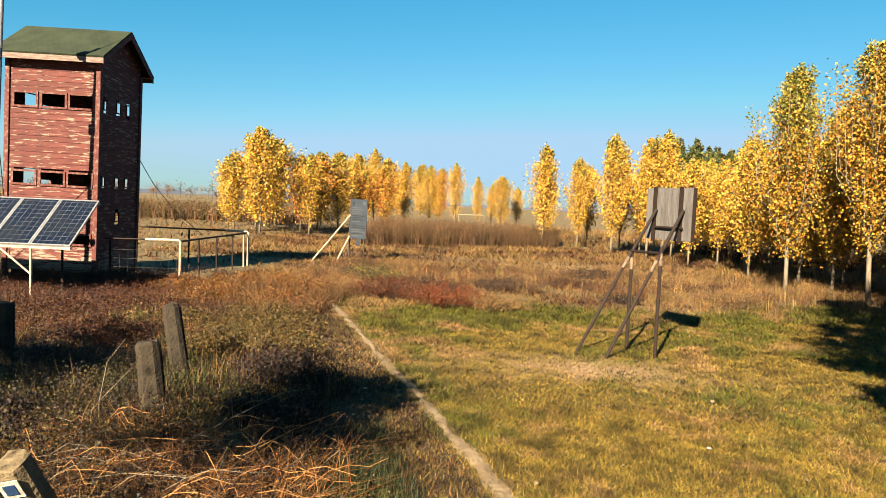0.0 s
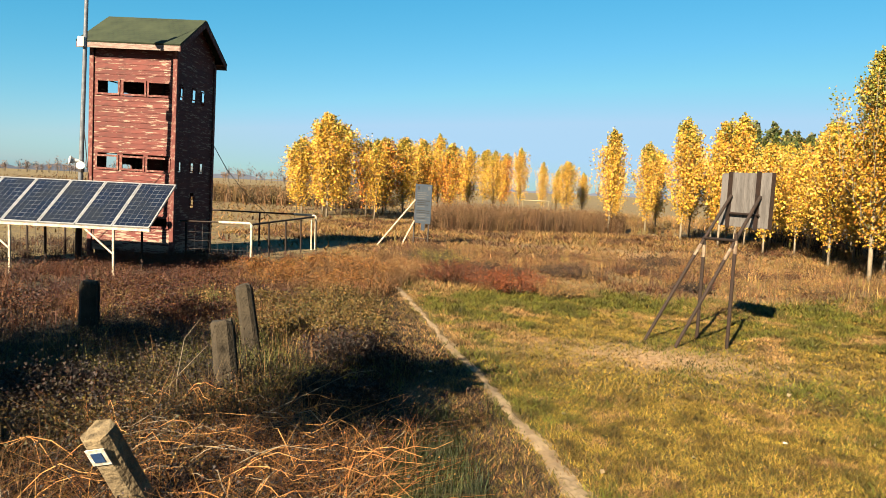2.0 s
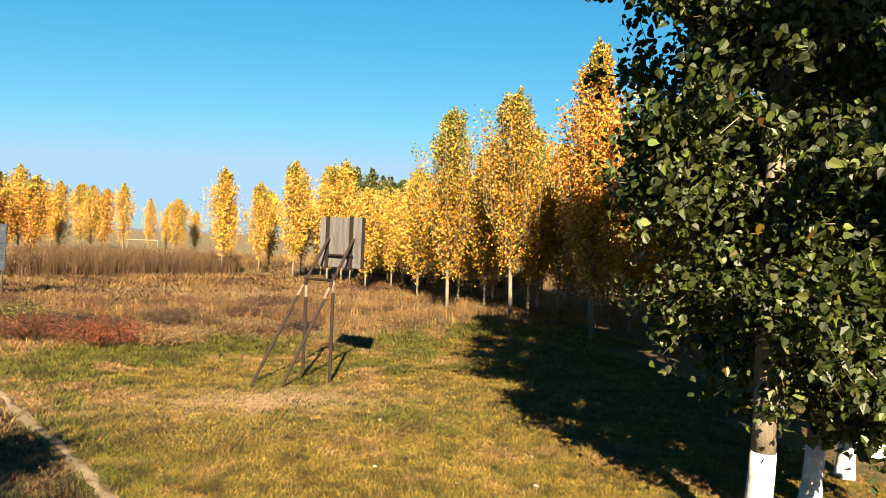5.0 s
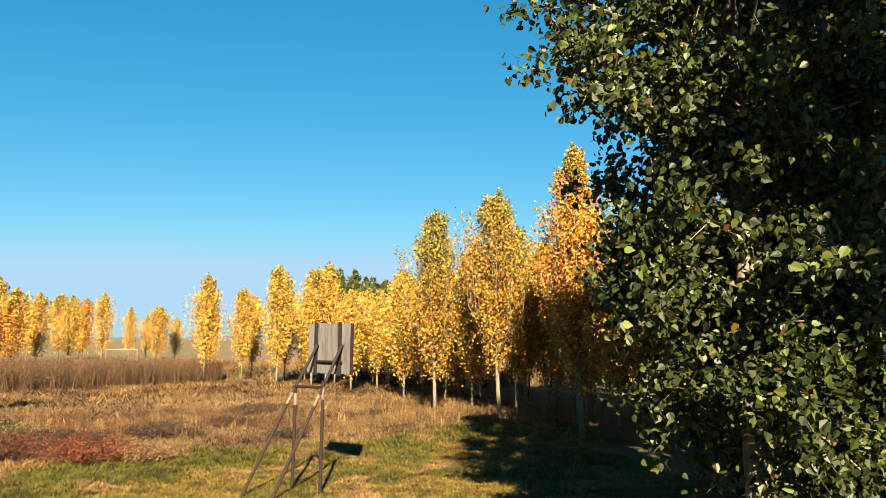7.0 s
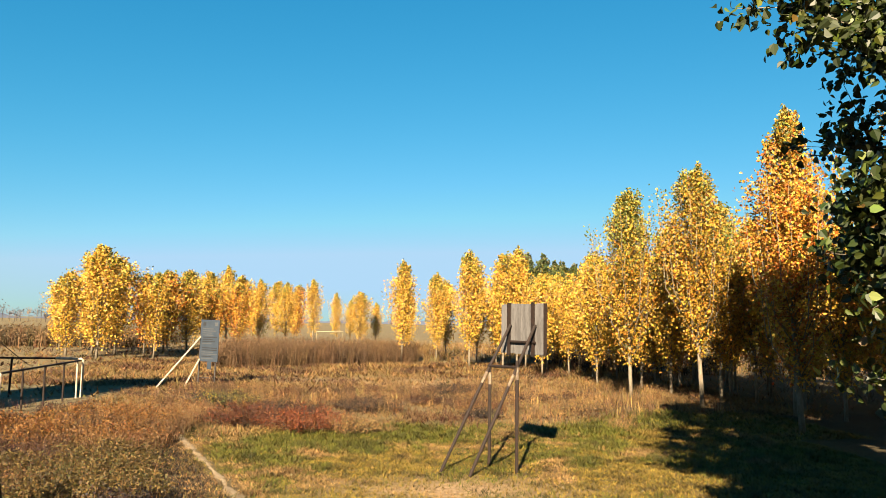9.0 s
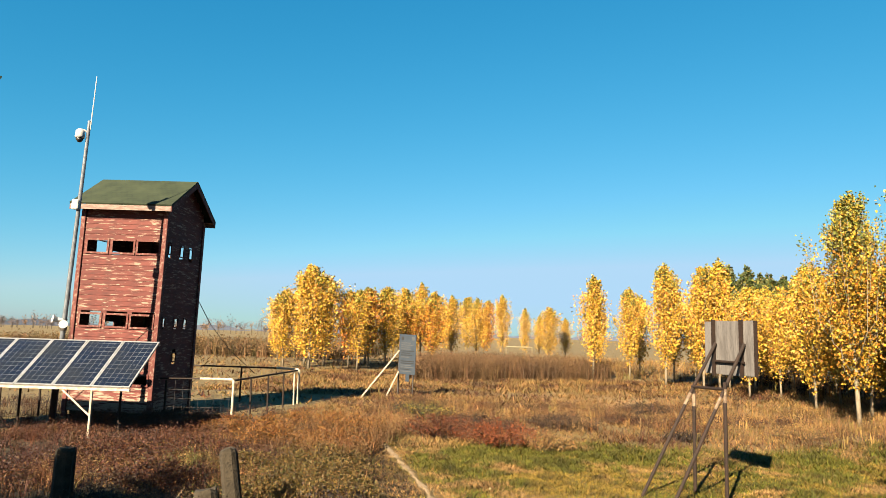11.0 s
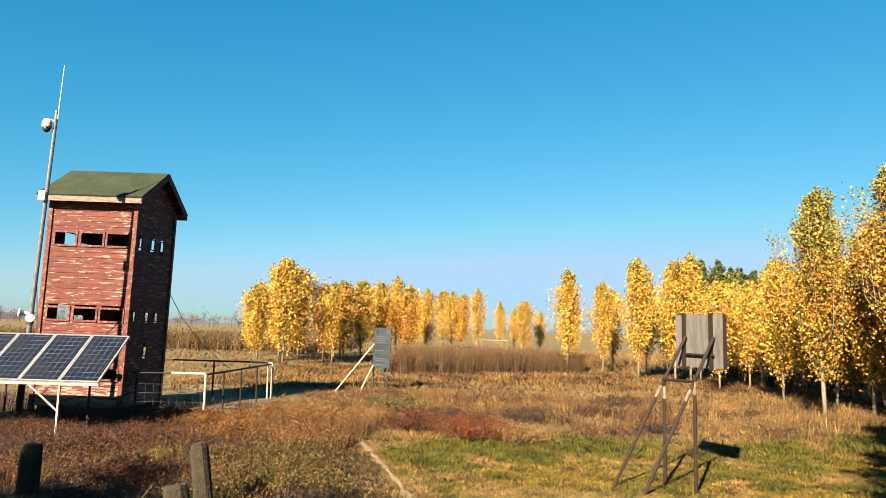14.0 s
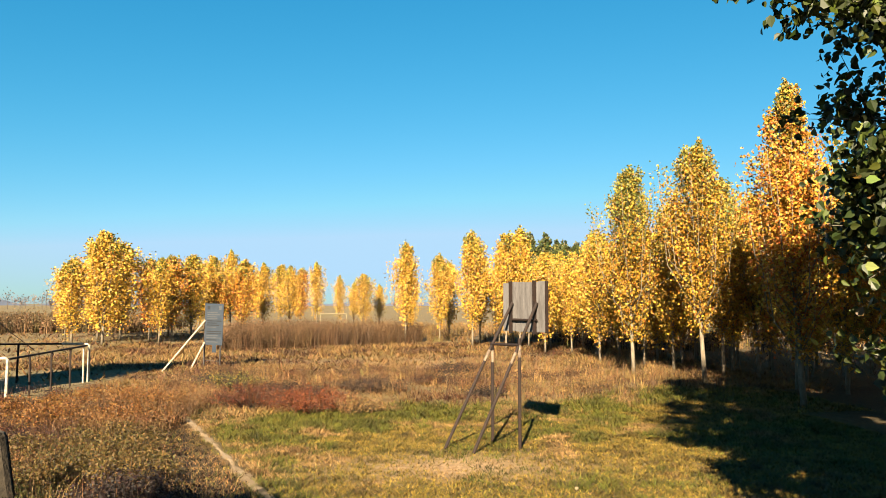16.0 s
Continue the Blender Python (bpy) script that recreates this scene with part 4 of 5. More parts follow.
# the edge of the plantation
for _k, (_nm, _x, _y, _h) in enumerate((("mid_b", 3.93, 47.74, 5.9), ("mid_a", 7.15, 39.83, 6.95), ("mid_c", 8.51, 35.79, 6.0), ("mid_b", 8.3, 41.5, 7.1), ("mid_a", 10.6, 33.5, 6.2), ("mid_c", 11.0, 28.5, 6.6),
                                         ("mid_b", 11.3, 26.2, 6.4), ("near_a", 12.2, 24.0, 7.4), ("near_b", 12.6, 20.2, 7.8), ("near_c", 12.4, 14.6, 8.6), ("mid_a", 6.4, 45.5, 6.3), ("mid_b", 4.9, 51.0, 5.6))):
    plant(POP[_nm], _x, _y, _h, 61 * _k + 15)
# rows behind the edge
_rng = random.Random(8)
_rows = 0
for _i in range(9):
    for _j in range(16):
        _x, _y = 13.4 + _i * 2.3 + _j * 0.0, 12.0 + _j * 2.3 + _i * 0.6
        _x -= max(0.0, min(1.0, (_y - 26) / 20)) * 5.5
        _x += _rng.uniform(-0.25, 0.25)
        _y += _rng.uniform(-0.25, 0.25)
        if _i > 2 and (_i + _j) % 2:
            continue
        _nm = ("mid_a", "mid_b", "mid_c", "near_c")[_rng.randrange(4 if _y < 30 else 3)] if _i < 3 else ("far_a", "far_b", "far_c")[_rng.randrange(3)]
        plant(POP[_nm], _x, _y, _rng.uniform(5.7, 7.3) - (1.0 if _y > 28 else 0.0), _rng.uniform(0, 360))
for _k in range(9):
    plant(POP["green"], 12.4 + _k * 1.25 + _rng.uniform(-0.5, 0.5), 62.0 + _rng.uniform(-3, 3), _rng.uniform(9.0, 10.0), 40 * _k)


def limewashed_tree(seed, x, y, h, rad, n, leaf, lean, label, limbs=34, low=0.10, reach=(), white=0.97):
    """A broad green poplar with a whitened foot. reach: limbs of their own, (height, dx, dy, dz)."""
    rng = np.random.default_rng(seed)
    t = thing("limewashed_poplar", pose(x, y, 0), label, "tree", "limewashed poplar row")
    ax = lambda z: np.array([lean[0] * math.sin(z / 3.0) + 0.03 * math.sin(z * 2.2), lean[1] * z / 3 + 0.03 * math.cos(z * 1.8), z])
    r0 = 0.088 * h / 10
    bm = bmesh.new()
    zs = [-0.1, 0.1, 0.4 * white, 0.75 * white, white + 0.01]
    tube(bm, [ax(z) for z in zs], [r0 * q for q in (1.45, 1.18, 1.06, 1.02, 1.0)], 12)
    part("whitened_foot", bm, M_LIME, t, "white limewashed lower trunk", True)
    bm = bmesh.new()
    zs = [white, 1.4, 2.2, 3.6, 5.4, 0.8 * h, 0.97 * h]
    tube(bm, [ax(z) for z in zs], [max(0.01, r0 * (0.985 - 0.95 * (z - white) / h)) for z in zs], 10)
    cs = []
    per = n // (limbs + 2 * len(reach))
    for k in range(limbs + len(reach)):
        if k < limbs:
            s = (k + rng.uniform(0, 1)) / limbs
            z0 = low * h + (0.9 - low) * h * s
            r = rad * (min(1, 0.28 + s * 2.8) * (1 - s) ** 0.5 + 0.12) * rng.uniform(0.75, 1.15)
            a = k * 2.399 + rng.uniform(-0.4, 0.4)
            d = np.array([math.cos(a) * r, math.sin(a) * r, r * rng.uniform(0.2, 1.1)])
            cnt = per
        else:
            z0, *d = reach[k - limbs]
            d = np.array(d, float)
            cnt = per * 2
        p0 = ax(z0)
        p2 = p0 + d
        p1 = p0 + d * 0.5 + np.array([0, 0, 0.12 * np.linalg.norm(d)])
        rb = max(0.01, r0 * (1 - z0 / h) * 0.4)
        tube(bm, [p0, p1, p2], [rb, rb * 0.6, 0.005], 5)
        # twigs fan out from the limb, and the leaves sit along them
        tw = 9
        q = rng.uniform(0.25, 1.0, tw)[:, None]
        b0 = (1 - q) ** 2 * p0 + 2 * q * (1 - q) * p1 + q * q * p2
        dirs = unit(d / np.linalg.norm(d) * 0.7 + rng.normal(size=(tw, 3)) * 0.75 + np.array([0, 0, -0.12]))
        b1 = b0 + dirs * rng.uniform(0.35, 0.85, (tw, 1)) * (0.55 + 0.25 * rad)
        for e0, e1 in zip(b0, b1):
            tube(bm, [e0, e1], [0.007, 0.002], 3)
        i = rng.integers(0, tw, cnt)
        f = rng.uniform(0.1, 1.05, (cnt, 1))
        cs.append(b0[i] * (1 - f) + b1[i] * f + rng.normal(size=(cnt, 3)) * 0.085)
    part("trunk", bm, M_PALE_BARK, t, "grey-brown furrowed bark", True)
    c = np.vstack(cs)
    c = c[c[:, 2] > 0.75]
    v, tint = leaves(rng, c, leaf, pick(rng, len(c), DEEP, 0.25), 0.7, False, n > 40000)
    soup("crown", v, 3, tint, M_GREEN, t)
    return t


limewashed_tree(71, 4.75, 4.60, 12.0, 1.4, 58000, 0.075, (0.10, 0.05), "large green poplar with limewashed trunk beside the clearing", 66, 0.14,
                ((4.15, -1.6, -0.1, 0.75), (4.3, -1.55, 0.1, 0.80), (4.6, -1.5, 0.3, 0.75), (5.0, -1.4, 0.4, 0.9), (5.6, -1.3, -0.4, 1.0), (6.0, -1.3, 0.2, 1.2), (4.0, -0.7, -0.3, 0.5),
                 (2.9, -1.15, -0.2, 0.55), (3.0, -1.10, 0.2, 0.40), (2.8, -0.95, 0.0, 0.35), (3.2, -1.0, 0.5, 0.3),
                 (1.7, 0.5, -0.7, 0.0), (2.1, -0.5, -0.9, 0.3), (2.6, 0.1, -1.2, 0.3), (3.0, -0.4, -1.2, 0.5), (3.6, 0.3, -1.2, 0.5), (2.4, 0.9, -0.8, 0.2),
                 (1.9, 0.7, -0.7, -0.45), (2.0, 0.9, -0.4, -0.5), (2.2, 0.4, -0.9, -0.6), (1.8, 1.1, -0.6, -0.3), (2.6, 1.0, -0.9, -0.2)))
limewashed_tree(72, 6.56, 5.66, 11.0, 1.85, 22000, 0.13, (0.05, 0.05), "green poplar with limewashed trunk in the row", 36, 0.07, ((1.8, -0.6, -0.7, -0.5), (1.6, 0.1, -0.8, -0.4), (2.2, -0.4, -0.9, -0.5), (2.0, 0.5, -0.8, -0.5), (2.6, 0.0, -1.1, -0.4)), 0.62)
limewashed_tree(73, 7.75, 6.25, 10.8, 1.95, 18000, 0.155, (-0.05, 0.0), "green poplar with limewashed trunk in the row", 32, 0.10, (), 0.62)
limewashed_tree(74, 8.85, 6.72, 10.4, 1.95, 17000, 0.16, (0.05, 0.0), "green poplar with limewashed trunk in the row", 32, 0.12, (), 0.62)
limewashed_tree(75, 10.4, 7.5, 9.0, 2.05, 14000, 0.17, (0.05, 0.0), "green poplar with limewashed trunk in the row", 30, 0.12, (), 0.62)
limewashed_tree(76, 12.2, 8.3, 9.0, 2.05, 14000, 0.17, (0.05, 0.0), "green poplar with limewashed trunk in the row", 30, 0.12, (), 0.62)
# unseen tree, added to shade the inner crown of the large poplar
limewashed_tree(79, 4.7, 0.3, 10.0, 1.7, 18000, 0.14, (0.03, 0.03), "unseen green poplar added to shade the large one", 40, 0.46, (), 0.62)
# unseen trees left of the view, placed to shade the near weeds
limewashed_tree(80, -6.7, -0.2, 3.4, 1.0, 5000, 0.11, (0.03, 0.05), "unseen low green poplar added to shade the weeds", 24, 0.12, (), 0.45)
limewashed_tree(77, -9.5, -0.9, 6.8, 2.0, 13000, 0.14, (0.05, 0.05), "broad green poplar behind the weeds", 40, 0.15)
limewashed_tree(78, -4.45, 0.5, 5.6, 1.0, 5600, 0.09, (0.03, 0.05), "slim green poplar behind the weeds", 20, 0.58)


def sapling():
    """A small golden poplar shoot close to the viewer."""
    rng = np.random.default_rng(91)
    t = thing("sapling", pose(1.45, 2.9, 0), "small poplar shoot with bright yellow leaves", "sapling")
    bm = bmesh.new()
    tube(bm, [(0, 0, -0.05), (0.03, 0.02, 0.6), (0.02, 0.05, 1.22)], [0.014, 0.01, 0.004], 6)
    part("stem", bm, M_BARK, t)
    c = np.stack([rng.normal(0.02, 0.11, 240), rng.normal(0.04, 0.11, 240), rng.uniform(0.6, 1.33, 240)], 1)
    v, tint = leaves(rng, c, 0.052, pick(rng, len(c), [(3, (0.2087, 0.1242, 0.0099)), (2, (0.1690, 0.1193, 0.0149)), (1, (0.1789, 0.0795, 0.0075))]), 0.5, False, True)
    soup("foliage", v, 3, tint, M_LEAF, t)


sapling()


def twiggy_shoot():
    rng = np.random.default_rng(92)
    t = thing("poplar_shoot", pose(-2.90, 2.28, 0), "thin tall poplar shoot with a few dark leaves", "sapling")
    bm = bmesh.new()
    tube(bm, [(0, 0, -0.05), (0.05, 0.0, 2.0), (0.1, 0.05, 3.9)], [0.02, 0.014, 0.005], 6)
    cs = []
    for z, dx, dy, dz in ((2.85, 0.30, 0.02, 0.12), (3.1, 0.33, 0.02, 0.08), (3.3, 0.30, -0.02, 0.1), (3.62, 0.34, 0.04, 0.05), (3.7, 0.30, 0.0, -0.03)):
        p, q = np.array([0.08, 0.03, z]), np.array([0.08 + dx, 0.03 + dy, z + dz])
        tube(bm, [p, q], [0.006, 0.003], 4)
        cs.append(p + (q - p) * rng.uniform(0.5, 1.1, (9, 1)) + rng.normal(size=(9, 3)) * 0.03)
    part("stem", bm, M_BARK, t)
    c = np.vstack(cs)
    v, tint = leaves(rng, c, 0.05, pick(rng, len(c), DEEP) * 0.6)
    soup("foliage", v, 3, tint, M_GREEN, t)


twiggy_shoot()


# ---- grass and weeds ----
def scatter(rng, n, x0, x1, y0, y1, weight=None):
    p = np.stack([rng.uniform(x0, x1, n), rng.uniform(y0, y1, n)], 1)
    if weight is not None:
        p = p[rng.uniform(0, 1, n) < weight(p[:, 0], p[:, 1])]
    return np.column_stack([p, height(p[:, 0], p[:, 1])])


def off_path(x, y):
    return 1 - np.exp(-((x - path_x(y)) / 0.13) ** 2) * (y < 18)


LAWN = [(4, (0.0984, 0.0677, 0.0071)), (3, (0.1264, 0.0828, 0.0116)), (1.8, (0.0586, 0.0546, 0.0044)), (2, (0.1453, 0.0960, 0.0170)), (0.6, (0.0375, 0.0393, 0.0031))]
STRAW = [(4, (0.1581, 0.0984, 0.0343)), (3, (0.1268, 0.0712, 0.0229)), (2, (0.1002, 0.0492, 0.0172)), (1, (0.0965, 0.0764, 0.0208))]
FRESH = [(4, (0.0470, 0.0521, 0.0041)), (3, (0.0638, 0.0611, 0.0057)), (1, (0.1053, 0.0748, 0.0103))]
RUSTY = [(4, (0.0430, 0.0130, 0.0015)), (3, (0.0321, 0.0084, 0.0011)), (3, (0.0535, 0.0212, 0.0030)), (1.5, (0.0161, 0.0057, 0.0009)), (1, (0.0269, 0.0173, 0.0019))]
# brown weed tones, darkened to stand in for shade over the near weeds
SHADED_BROWN = [(3, (0.0127, 0.0091, 0.0010)), (4, (0.0095, 0.0041, 0.0007)), (3, (0.0141, 0.0059, 0.0011)), (2, (0.0093, 0.0058, 0.0007)), (1.5, (0.0190, 0.0082, 0.0015)), (2, (0.0051, 0.0020, 0.0004))]
GREYISH = [(4, (0.0745, 0.0410, 0.0175)), (3, (0.0944, 0.0544, 0.0238)), (1, (0.0497, 0.0267, 0.0114))]
REDDISH = [(4, (0.0963, 0.0230, 0.0043)), (3, (0.0705, 0.0152, 0.0032)), (2, (0.1124, 0.0416, 0.0086)), (1, (0.0469, 0.0108, 0.0026))]


TAN = [(3, (0.1511, 0.0913, 0.0331)), (2, (0.1231, 0.0665, 0.0197)), (1, (0.1792, 0.1159, 0.0484))]


def lawn_grass():
    """Short cut grass and lying straw, in patches of green, tan and brown."""
    rng = np.random.default_rng(101)
    vs, ts = [], []
    for n, x0, x1, y0, y1, h, w in ((300000, -2.5, 8, 3.5, 9, 0.026, 0.007), (260000, -6, 10, 9, 18, 0.03, 0.011), (60000, -6, 12, 16, 23, 0.045, 0.018)):
        p = scatter(rng, n, x0, x1, y0, y1, lambda x, y: lawn_weight(x, y) * off_path(x, y) * (1 - 0.95 * bare_weight(x, y)))
        g = 0.6 * patches(p[:, 0], p[:, 1], 1.7, 61) + 0.4 * patches(p[:, 0], p[:, 1], 0.45, 62) + rng.normal(0, 0.08, len(p))
        g = g + 0.28 * np.exp(-((p[:, 1] - 15.8 - 0.35 * np.clip(p[:, 0], 0, 9)) / 1.2) ** 2)
        d = 0.55 * patches(p[:, 0], p[:, 1], 1.1, 63) + 0.45 * patches(p[:, 0], p[:, 1], 0.3, 64) + rng.normal(0, 0.08, len(p))
        d = d + 0.22 * bare_weight(p[:, 0], p[:, 1])
        g = g - 0.2 * bare_weight(p[:, 0], p[:, 1])
        cols = pick(rng, len(p), LAWN)
        cols = np.where((g > 0.57)[:, None], pick(rng, len(p), FRESH), cols)
        cols = np.where((d > 0.65)[:, None], pick(rng, len(p), TAN), cols)
        strip = smooth(0.05, 0.3, path_x(p[:, 1]) - p[:, 0]) * (rng.uniform(0, 1, len(p)) < 0.75)
        cols = np.where((strip > 0.5)[:, None], pick(rng, len(p), SHADED_BROWN + STRAW, 0.3), cols)
        # tufts: some stand thick and dark, some lie thin and bleached
        tuft = 0.5 * patches(p[:, 0], p[:, 1], 0.075 + 0.05 * (y0 > 5), 68) + 0.5 * patches(p[:, 0], p[:, 1], 0.24, 69)
        cols = cols * (0.15 + 1.75 * tuft)[:, None] * rng.uniform(0.5, 1.4, (len(p), 1))
        hh = h * rng.uniform(0.5, 1.7, len(p)) * (1 + 0.8 * (g > 0.66)) * (1.7 - 1.3 * tuft)
        v, t, _ = blades(rng, p, hh, w, rng.uniform(0.5, 2.6, len(p)), cols, 0.0, True)
        vs.append(v), ts.append(t)
    tagged(soup("lawn_grass", np.vstack(vs), 3, np.vstack(ts), M_BLADE), "short mown grass, yellow and green", "grass", kind="stuff")


lawn_grass()


def field_grass():
    """Longer straw beyond the mown part."""
    rng = np.random.default_rng(102)
    vs, ts = [], []
    for n, x0, x1, y0, y1, h, w in ((90000, -9, 14, 15, 30, 0.12, 0.016), (60000, -16, 14, 28, 46, 0.16, 0.03), (22000, -40, 6, 24, 80, 0.2, 0.055), (16000, 9, 36, 10, 50, 0.22, 0.02)):
        p = scatter(rng, n, x0, x1, y0, y1, lambda x, y: (1 - lawn_weight(x, y)) * (1 - 0.75 * bare_weight(x, y)) * off_path(x, y))
        tuft = 0.6 * patches(p[:, 0], p[:, 1], 0.5, 71) + 0.4 * patches(p[:, 0], p[:, 1], 1.6, 72)
        keep = rng.uniform(0, 1, len(p)) < 0.2 + 1.1 * tuft
        p, tuft = p[keep], tuft[keep]
        cols = np.where((patches(p[:, 0], p[:, 1], 1.3, 73) + rng.normal(0, 0.12, len(p)) > 0.6)[:, None], pick(rng, len(p), GREYISH + RUSTY, 0.25), pick(rng, len(p), STRAW, 0.3))
        v, t, _ = blades(rng, p, h * rng.uniform(0.4, 1.5, len(p)) * (0.4 + 1.2 * tuft), w, rng.uniform(0.6, 2.4, len(p)), cols * (0.6 + 0.8 * tuft)[:, None], 0.5, True)
        vs.append(v), ts.append(t)
    tagged(soup("field_grass", np.vstack(vs), 3, np.vstack(ts), M_BLADE), "dry straw-coloured field grass", "grass", kind="stuff")


field_grass()


def weed_patch(name, seed, feet, size, palette, label, stems=7, flecks=34, width=0.007, fleck=0.022, spread=0.55, top_palette=None):
    """Dry branching weeds: thin stems from each foot and many small dead leaves and seed heads along them."""
    rng = np.random.default_rng(seed)
    n = len(feet)
    sz = np.broadcast_to(np.asarray(size, float), (n,)) * rng.uniform(0.6, 1.3, n)
    f = np.repeat(np.arange(n), stems)
    p = feet[f] + np.column_stack([rng.normal(0, 0.05, (len(f), 2)) * (1 + sz[f])[:, None], np.zeros(len(f))])
    h = sz[f] * rng.uniform(0.55, 1.1, len(f))
    tone = pick(rng, n, palette, 0.25)
    # low clumps are darkened: shade of the gaps is put into the tone
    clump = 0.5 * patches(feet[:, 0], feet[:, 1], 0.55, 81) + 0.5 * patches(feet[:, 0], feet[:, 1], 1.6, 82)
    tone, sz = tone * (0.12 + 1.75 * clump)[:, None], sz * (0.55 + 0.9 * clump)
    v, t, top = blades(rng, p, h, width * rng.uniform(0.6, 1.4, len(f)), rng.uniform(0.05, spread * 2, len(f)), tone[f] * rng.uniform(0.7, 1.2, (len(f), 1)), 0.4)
    g = np.repeat(np.arange(len(f)), flecks // stems)
    q = rng.beta(2.2, 1.2, len(g))[:, None]
    c = p[g] * (1 - q) + top[g] * q + rng.normal(size=(len(g), 3)) * (0.05 + 0.05 * sz[f][g][:, None])
    c[:, 2] = np.maximum(c[:, 2], 0.02)
    pal = pick(rng, len(g), top_palette or palette, 0.3)
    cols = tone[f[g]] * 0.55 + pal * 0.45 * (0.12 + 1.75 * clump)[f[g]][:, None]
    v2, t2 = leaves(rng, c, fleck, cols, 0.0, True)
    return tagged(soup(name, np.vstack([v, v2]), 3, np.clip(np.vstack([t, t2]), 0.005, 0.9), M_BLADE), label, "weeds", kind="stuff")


_r = np.random.default_rng(103)


def left_of_path(x, y):
    return smooth(0.9, 1.5, path_x(y) - x + 0.25 * np.sin(y * 2.3)) * smooth(19.5, 17.5, y - 0.2 * np.clip(-x - 6, 0, 9))


def thicket(x, y):
    lump = 0.55 + 0.45 * np.sin(x * 1.7 + 1.1 * np.sin(y * 1.3)) * np.sin(y * 1.5 + 0.7)
    return left_of_path(x, y) * lump


weed_patch("near_weeds", 201, scatter(_r, 3000, -9.5, -1.5, 3.0, 9.5, thicket), 0.40, SHADED_BROWN, "tangled brown and olive weeds", 7, 36, 0.006, 0.024, 1.0)
weed_patch("orange_straw", 202, scatter(_r, 560, -4.6, -1.4, 3.6, 6.6, lambda x, y: left_of_path(x, y)), 0.40, [(3, (0.1251, 0.0532, 0.0112)), (2, (0.1453, 0.0774, 0.0220)), (1, (0.0701, 0.0266, 0.0063))], "fallen orange-brown stalks", 6, 8, 0.007, 0.018, 2.0)
weed_patch("rusty_weeds", 203, scatter(_r, 2400, -13, -2.6, 9.0, 18.5, thicket), 0.30, RUSTY, "rust-coloured dry weeds", 8, 64, 0.008, 0.021, 0.55)
weed_patch("pale_weeds", 204, scatter(_r, 900, -10, -2.6, 8.5, 13.5, thicket), 0.26, STRAW, "pale straw-coloured weeds", 7, 32, 0.008, 0.024, 0.6)
weed_patch("tower_weeds", 205, scatter(_r, 900, -19, -8.5, 14.0, 21.5, lambda x, y: 0.8 + 0 * x), 0.26, RUSTY + SHADED_BROWN, "dark reddish weeds round the tower's foot", 7, 34, 0.011, 0.034, 0.5)
weed_patch("orange_brush", 206, scatter(_r, 500, -6.6, -4.3, 14.0, 19.5, lambda x, y: 0.9 + 0 * x), 0.44, [(4, (0.0939, 0.0491, 0.0165)), (2, (0.0734, 0.0326, 0.0114)), (1, (0.1060, 0.0675, 0.0306))], "tall orange-tan dry brush beside the path", 8, 46, 0.010, 0.030, 0.5)
weed_patch("left_weeds", 207, scatter(_r, 1000, -19, -8, 8.0, 14.5, lambda x, y: 0.9 + 0 * x), 0.36, RUSTY, "rust-coloured dry weeds", 7, 34, 0.011, 0.034, 0.5)
weed_patch("grey_weeds", 208, scatter(_r, 5200, -9.5, 2.6, 36.5, 50.0, lambda x, y: smooth(38.0, 40.5, y - 0.65 * np.clip(x + 8, 0, 12)) * smooth(52, 46, y)), 1.35, GREYISH, "band of tall grey-brown dead weeds", 6, 36, 0.015, 0.062, 0.34)
weed_patch("brown_weeds", 209, scatter(_r, 900, -7, 4.5, 20.0, 26.5, lambda x, y: 0.35 + 0.5 * (np.sin(x * 1.3) * np.sin(y * 1.1) > 0)), 0.38, STRAW + GREYISH + RUSTY, "low brown weeds in the dry field", 7, 30, 0.013, 0.036, 0.5)
weed_patch("edge_weeds", 210, scatter(_r, 900, 3.0, 11.0, 18.5, 30.0, lambda x, y: 0.5 * (1 - lawn_weight(x, y))), 0.42, STRAW + GREYISH, "dry weeds along the plantation's edge", 7, 24, 0.013, 0.034, 0.5)
weed_patch("reed_bank", 211, scatter(_r, 2600, -62, -22, 62, 82, None), 1.5, [(3, (0.0856, 0.0491, 0.0185)), (2, (0.0695, 0.0369, 0.0141)), (2, (0.0530, 0.0408, 0.0141))], "bank of tall orange-tan reeds", 6, 26, 0.05, 0.15, 0.2)
weed_patch("under_weeds", 212, scatter(_r, 1100, 11.0, 40, 36, 56, None), 0.9, STRAW + SHADED_BROWN, "pale scrub under the trees", 6, 18, 0.03, 0.08, 0.4)
weed_patch("green_weeds", 214, scatter(_r, 1500, -7.5, -1.6, 6.0, 13.0, lambda x, y: left_of_path(x, y) * (patches(x, y, 1.2, 66) > 0.45)), 0.30, [(4, (0.028, 0.030, 0.005)), (3, (0.042, 0.040, 0.006)), (3, (0.0596, 0.0621, 0.0149))], "green grass and herbs among the dry weeds", 9, 18, 0.008, 0.024, 0.7)
weed_patch("straw_wisps", 215, scatter(_r, 420, -7.0, -2.0, 4.2, 11.0, lambda x, y: left_of_path(x, y) * (patches(x, y, 0.9, 67) > 0.5)), 0.62, [(3, (0.1292, 0.0795, 0.0298)), (2, (0.0994, 0.0497, 0.0149))], "thin upright straw wisps among the weeds", 6, 0, 0.005, 0.01, 0.45)
weed_patch("far_straw", 216, scatter(_r, 1000, -5, 15, 47, 78, None), 0.7, STRAW, "pale dry weeds behind the poplar rows", 6, 24, 0.025, 0.07, 0.5)
